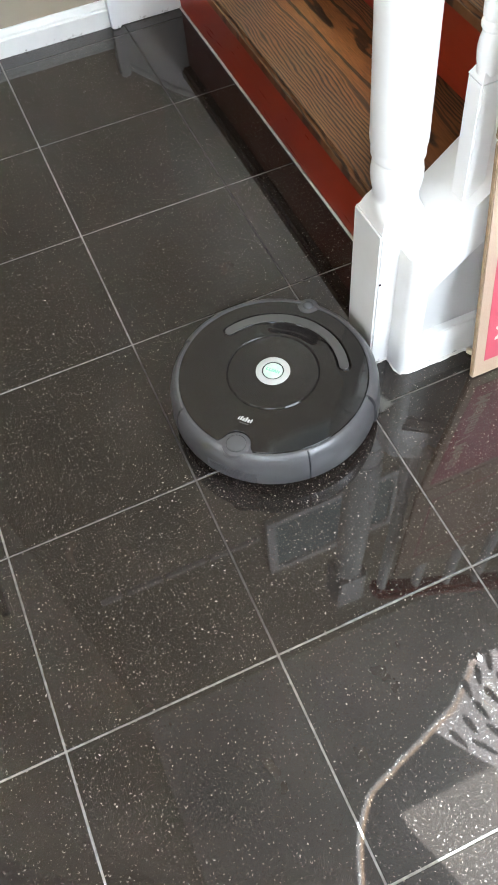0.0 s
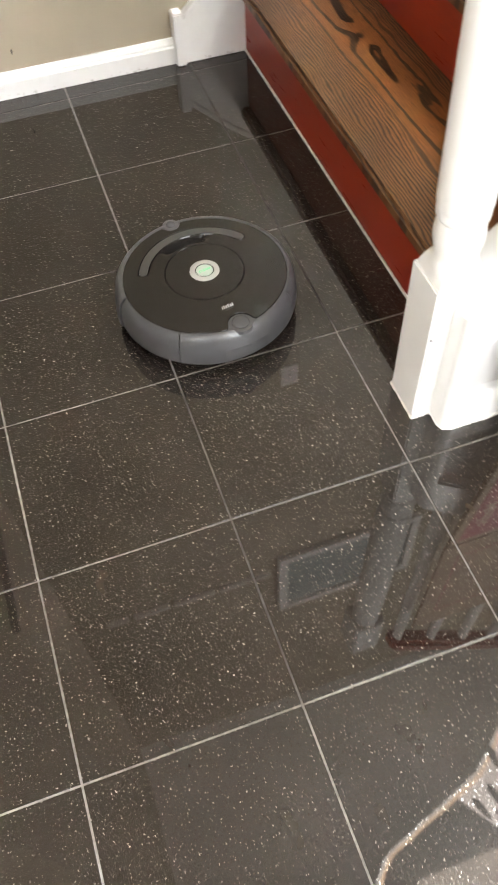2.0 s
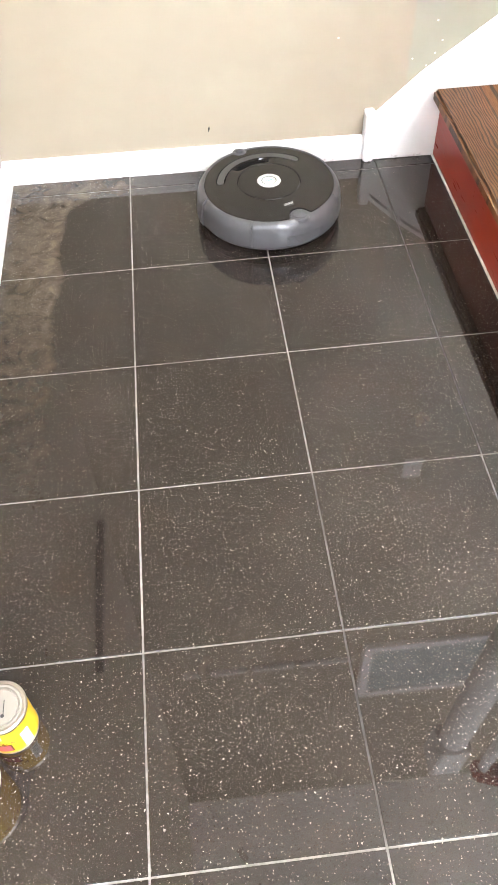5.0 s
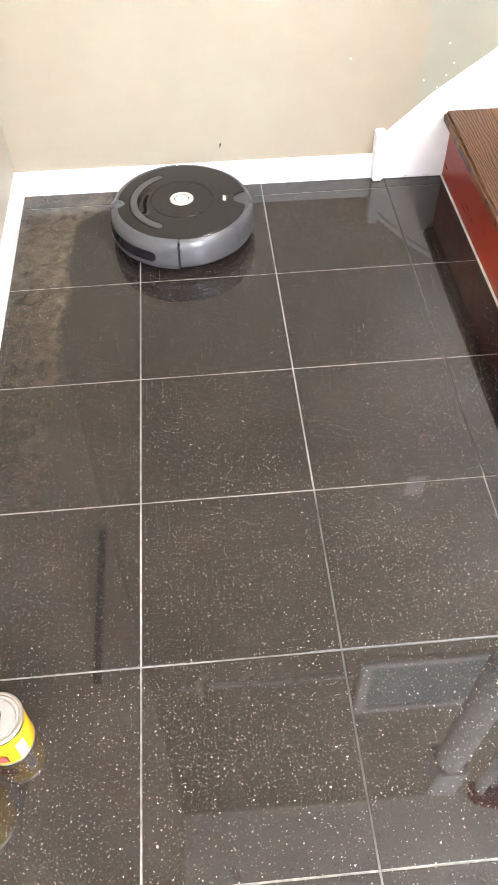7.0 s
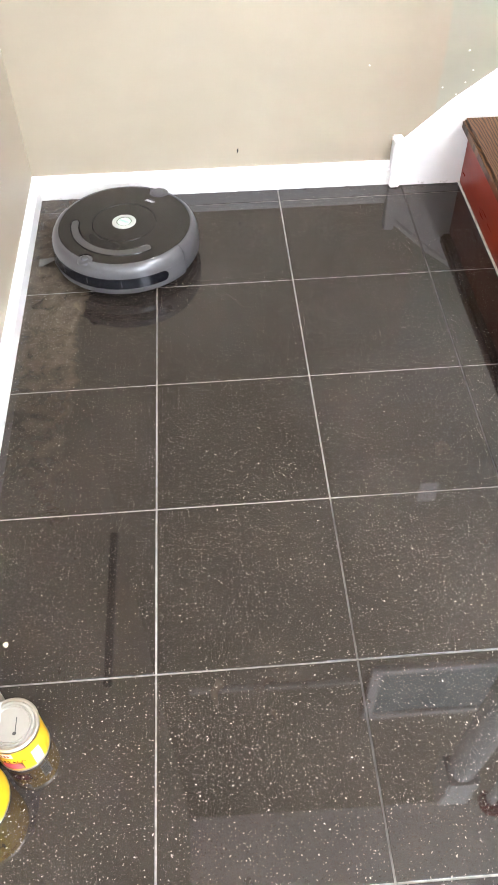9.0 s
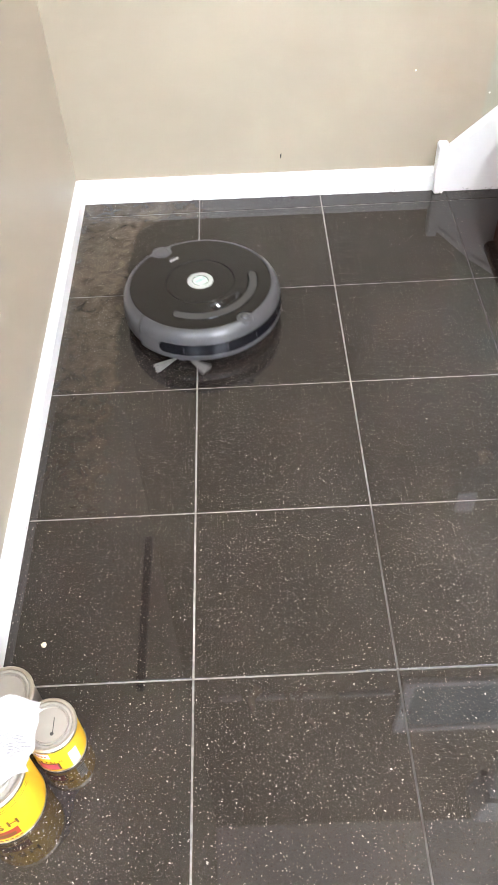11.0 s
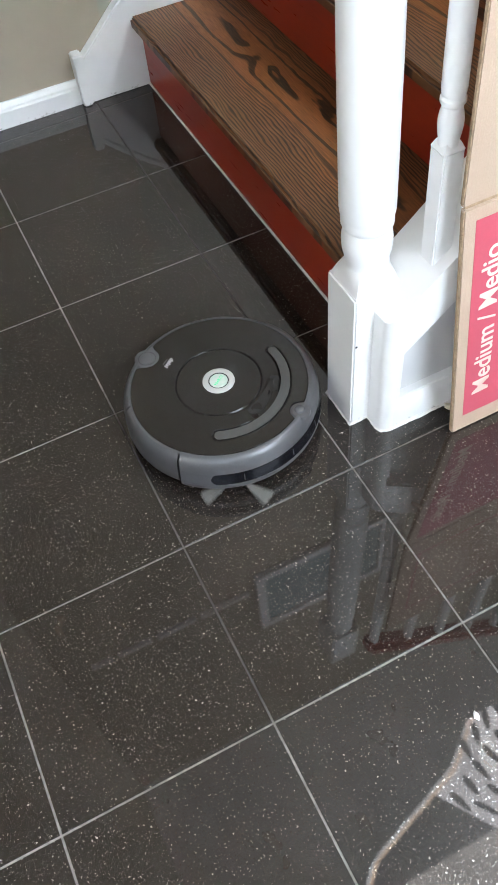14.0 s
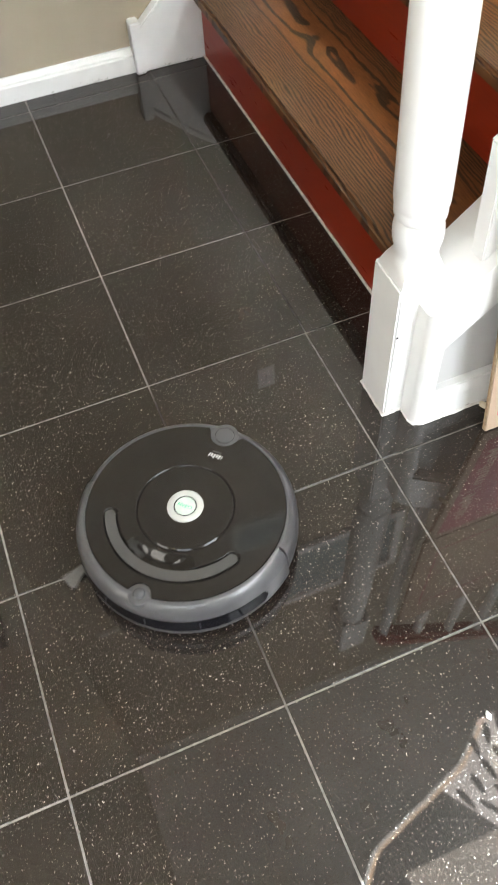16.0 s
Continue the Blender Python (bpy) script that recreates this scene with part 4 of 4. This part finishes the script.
def lid_height(r, a):
    z = 0.0885 - 0.0045 * (r / 0.1475) ** 2
    z -= 0.0018 * math.exp(-(((r - 0.0715) / 0.0012) ** 2))
    hd = handle_dist(r, a)
    z -= 0.0030 * math.exp(-(((hd - HW) / 0.0012) ** 2))
    d = (a + 180) % 360 - 180
    well = smooth_step(r, 0.075, 0.092) * (1 - smooth_step(r, 0.0990, 0.1015)) * (1 - smooth_step(abs(d), 12, 36))
    return z - 0.010 * well


bm = bmesh.new()
NA, NR = 300, 140
centre = bm.verts.new((0, 0, lid_height(0, 0)))
prev = None
for j in range(1, NR + 4):
    ring = []
    for i in range(NA):
        a = 360.0 * i / NA
        e = lid_edge(a)
        if j <= NR:
            f = (j / NR)
            r = min(0.1475 * f, e) if f < 1 else e
            r = min(r, e)
            z = lid_height(r, a)
        else:
            r = e + (0.0006, 0.0009, 0.0009)[j - NR - 1]
            z = lid_height(e, a) - (0.0006, 0.002, 0.010)[j - NR - 1]
        ring.append(bm.verts.new((r * math.cos(radians(a)), r * math.sin(radians(a)), z)))
    for i in range(NA):
        k = (i + 1) % NA
        bm.faces.new((prev[i], ring[i], ring[k], prev[k])) if prev else bm.faces.new((centre, ring[i], ring[k]))
    prev = ring
bmesh.ops.remove_doubles(bm, verts=bm.verts, dist=1e-5)
bmesh.ops.recalc_face_normals(bm, faces=bm.faces)
me_lid = part("lid", smoothed(bm), BLACK_LID, robot, "satin black plastic lid")
# dark gap round the lid
for a0, a1 in ((9, 169), (191, 351)):
    part("lid_seam", lathe(closed([(0.1470, 0.080), (0.1484, 0.080), (0.1484, 0.0829), (0.1470, 0.0829)]), 90, a0, a1), SEAM, robot)
# grey rim between lid and shell, with the two lobes
part("rim", lathe(closed([(0.115, 0.076), (0.1512, 0.076), (0.1512, 0.0822), (0.115, 0.0815)]), 96), GREY_SHELL, robot)
part("front_lobe", lathe([(0.0, 0.0850), (0.0120, 0.0848), (0.0155, 0.0835), (0.0165, 0.078)], 32), GREY_SHELL, robot, m=pose(0.148, 0, 0))
part("front_dome", lathe([(0.0, 0.0888), (0.004, 0.0885), (0.0072, 0.0875), (0.0084, 0.086), (0.0088, 0.084)], 32), KNOB, robot, "clear grey dome", m=pose(0.147, 0, 0))
part("rear_lobe", lathe([(0.0, 0.0835), (0.0195, 0.0835), (0.0210, 0.0828), (0.0216, 0.076)], 32), GREY_SHELL, robot, m=pose(-0.1405, 0, 0))
part("bin_catch", lathe([(0.0, 0.0848), (0.0125, 0.0848), (0.014, 0.0843), (0.0144, 0.082)], 36), BUTTON_GREY, robot, m=pose(-0.1395, 0, 0))
part("catch_seam", lathe(closed([(0.0144, 0.082), (0.0152, 0.082), (0.0152, 0.08375), (0.0144, 0.08375)]), 36), SEAM, robot, m=pose(-0.1395, 0, 0))

# carrying handle, an arc with rounded ends
bm = bmesh.new()
outline = []
w = HW - 0.0016
for i in range(41):
    a = radians(HA * (2 * i / 40 - 1))
    outline.append(((HR + w) * math.cos(a), (HR + w) * math.sin(a)))
ea = radians(HA)
for i in range(1, 9):
    t = math.pi * i / 9
    outline.append((HR * math.cos(ea) + w * math.cos(ea + t), HR * math.sin(ea) + w * math.sin(ea + t)))
for i in range(41):
    a = radians(HA * (1 - 2 * i / 40))
    outline.append(((HR - w) * math.cos(a), (HR - w) * math.sin(a)))
for i in range(1, 9):
    t = math.pi * i / 9
    outline.append((HR * math.cos(ea) + w * math.cos(math.pi - ea + t), -HR * math.sin(ea) + w * math.sin(math.pi - ea + t)))
low = [bm.verts.new((x, y, 0.082)) for x, y in outline]
top = [bm.verts.new((x, y, 0.0864 if math.hypot(x, y) > HR else 0.0872)) for x, y in outline]
bm.faces.new(top)
for i in range(len(outline)):
    j = (i + 1) % len(outline)
    bm.faces.new((low[i], low[j], top[j], top[i]))
bmesh.ops.recalc_face_normals(bm, faces=bm.faces)
part("handle", bm, HANDLE_GREY, robot, "mid grey arched carrying handle")

button = part("button_ring", lathe([(0.0172, 0.0885), (0.0172, 0.0897), (0.0182, 0.0902), (0.0252, 0.0899), (0.0268, 0.0891), (0.0272, 0.087)], 56), SILVER, robot, "silver ring round the button")
part("clean_button", lathe([(0.0, 0.0897), (0.0142, 0.0897), (0.0152, 0.089)], 48), LIT, button, "pale button with green light")
part("light_ring", lathe([(0.0151, 0.0890), (0.0160, 0.0893), (0.0172, 0.0890)], 56), SEAM, button, "dark gap round the button")
words("CLEAN", 0.0072, GREEN, button, pose(0, 0.0112, 0.08985) @ pose(0, 0, 0, 0, 0, -90) @ pose(0.0, -0.0024, 0))
# maker's mark as plain shapes
MARK = pose(-0.1010, 0.0, 0.0866, 0, 0, -90)
for k, (x0, x1, z0, z1) in enumerate(((-0.0150, -0.0136, 0.0, 0.0062), (-0.0118, -0.0096, 0.0, 0.0078), (-0.0082, -0.0052, 0.0, 0.0056), (-0.0038, -0.0014, 0.0, 0.0080), (0.0002, 0.0032, 0.0, 0.0056), (0.0046, 0.0064, 0.0, 0.0072))):
    stroke = prism([(x0, z0), (x1, z0), (x1 + 0.18 * z1, z1), (x0 + 0.18 * z1, z1)], 0.0, 0.0004)
    part("maker_mark", stroke, LOGO, me_lid, "pale maker's mark" if k == 0 else "", m=MARK)
part("maker_mark", prism([(-0.010, -0.0045), (0.004, -0.0045), (0.004, -0.0028), (-0.010, -0.0028)], 0.0, 0.0004), HANDLE_GREY, me_lid, m=MARK)

# wheels and spinning side brush
for s in (-1, 1):
    part("wheel", lathe([(0.0, -0.012), (0.033, -0.012), (0.036, -0.008), (0.036, 0.008), (0.033, 0.012), (0.0, 0.012)], 32), UNDER_BLACK, robot, m=pose(0.0, 0.115 * s, 0.0362, 90))
part("caster", lathe([(0.0, -0.008), (0.012, -0.008), (0.0155, 0.0), (0.012, 0.008), (0.0, 0.008)], 24), UNDER_BLACK, robot, m=pose(0.125, 0, 0.0157, 90))
BRUSH = (0.086, -0.117, 0.012)
brush = part("side_brush", lathe([(0.0, -0.004), (0.011, -0.004), (0.012, 0.002), (0.009, 0.006), (0.0, 0.006)], 24), BUTTON_GREY, robot, m=pose(*BRUSH))
for k in range(3):
    bm = bmesh.new()
    rnd = random.Random(k)
    for i in range(26):
        a = radians(-13 + i + rnd.uniform(-0.5, 0.5))
        p, q = 0.010 + rnd.uniform(0, 0.002), 0.062 + rnd.uniform(-0.003, 0.003)
        s = 0.0007
        vs = []
        for rr, zz, ww in ((p, 0.0, s), (q, -0.0105, s * 1.3)):
            c, sn = math.cos(a * (0.35 if rr < 0.03 else 1)), math.sin(a * (0.35 if rr < 0.03 else 1))
            vs += [bm.verts.new((rr * c - ww * sn, rr * sn + ww * c, zz)), bm.verts.new((rr * c + ww * sn, rr * sn - ww * c, zz)), bm.verts.new((rr * c, rr * sn, zz + ww))]
        for x, y in ((0, 1), (1, 2), (2, 0)):
            bm.faces.new((vs[x], vs[y], vs[y + 3], vs[x + 3]))
    bmesh.ops.recalc_face_normals(bm, faces=bm.faces)
    part("bristles", bm, BRISTLE, brush, "fan of pale bristles", m=pose(0, 0, 0, 0, 0, 120 * k))

# ---------------------------------------------------------------- floor tiles, each a piece
# joints between tiles; the third joint drifts towards the back


def joint_x(i, y):
    if i == 2:
        return 0.611 + 0.008 * max(0.0, (y - 0.5) / 0.75)
    return i * T


def joint_y(k):
    return {-1: 1.30, 0: 1.228}.get(k, (4 - k) * T)


def tile(x0, x1, xb0, xb1, y0, y1, g=0.0016, b=0.0004):
    """A tile with a narrow worn bevel; x may differ between its front and back edge."""
    bm = bmesh.new()
    rings = []
    for inset, z in ((g, -0.0085), (g, -b * 0.7), (g + b, 0.0)):
        rings.append([bm.verts.new(p) for p in ((x0 + inset, y0 + inset, z), (x1 - inset, y0 + inset, z), (xb1 - inset, y1 - inset, z), (xb0 + inset, y1 - inset, z))])
    for p, q in zip(rings, rings[1:]):
        for i in range(4):
            j = (i + 1) % 4
            bm.faces.new((p[i], p[j], q[j], q[i]))
    bm.faces.new(rings[-1])
    return bm


shared = {}
for k in range(0, 12):
    y1, y0 = joint_y(k - 1), joint_y(k)
    for i in range(-9, 11):
        drift = k <= 3 and i in (1, 2)
        key = (i, k) if (drift or k == 0) else ("plain", k == 1)
        ox, oy = i * T, y0
        if key not in shared:
            shared[key] = mesh_of("tile", tile(joint_x(i, y0) - ox, joint_x(i + 1, y0) - ox, joint_x(i, y1) - ox, joint_x(i + 1, y1) - ox, 0.0, y1 - y0), GRANITE, False)
        ob = new("tile", shared[key])
        ob.parent, ob.location = floor, (ox, oy, 0)

# ---------------------------------------------------------------- what moves
ROBOT_ROWS = [
    (0.0, 0.476, 0.076, 42.4), (0.5, 0.474, 0.077, 67.1), (1.0, 0.461, 0.15, 100.0), (1.5, 0.435, 0.30, 99.1), (2.0, 0.41, 0.45, 98.7),
    (2.5, 0.386, 0.598, 98.2), (3.0, 0.367, 0.745, 98.2), (3.5, 0.347, 0.897, 98.0), (4.0, 0.335, 1.008, 97.8), (4.5, 0.324, 1.077, 97.8), (4.7, 0.324, 1.08, 97.8),
    (5.1, 0.326, 1.07, 122.0), (5.6, 0.305, 1.083, 178.0), (6.2, 0.22, 1.086, 178.6), (6.8, 0.134, 1.09, 178.8),
    (7.0, 0.105, 1.092, 178.8), (7.5, 0.034, 1.098, 178.4), (8.0, -0.034, 1.098, 178.4), (8.5, -0.029, 1.098, 228.0), (9.0, -0.065, 1.039, 236.5),
    (9.5, -0.098, 0.983, 236.7), (10.0, -0.107, 0.967, 241.0), (10.2, -0.093, 0.969, 264.6), (10.5, -0.08, 0.96, 300.0), (10.9, -0.01, 0.865, 307.5),
    (12.3, 0.237, 0.527, 307.6), (12.5, 0.26, 0.493, 307.4), (13.0, 0.354, 0.363, 307.2), (13.5, 0.432, 0.262, 307.2), (14.0, 0.473, 0.206, 307.2),
    (14.5, 0.478, 0.20, 299.0), (15.0, 0.473, 0.189, 235.9), (15.5, 0.377, 0.09, 225.4), (16.0, 0.275, -0.009, 224.7),
]


def motions():
    walk(robot, [(t, pose(x, y, 0, 0, 0, h)) for t, x, y, h in ROBOT_ROWS])
    # the brush spins; its turn at a few times, degrees
    times = [0.0, 12.5, 13.0, 13.5, 14.0, 14.5, 15.0, 15.5, 16.0]
    turns = [7083.0, 8.0, -271.5, -556.0, -846.0, -1129.0, -1412.0, -1693.0, -1940.0]
    walk(brush, [(k / 10, pose(*BRUSH, 0, 0, float(np.interp(k / 10, times, turns)))) for k in range(161)])


motions()
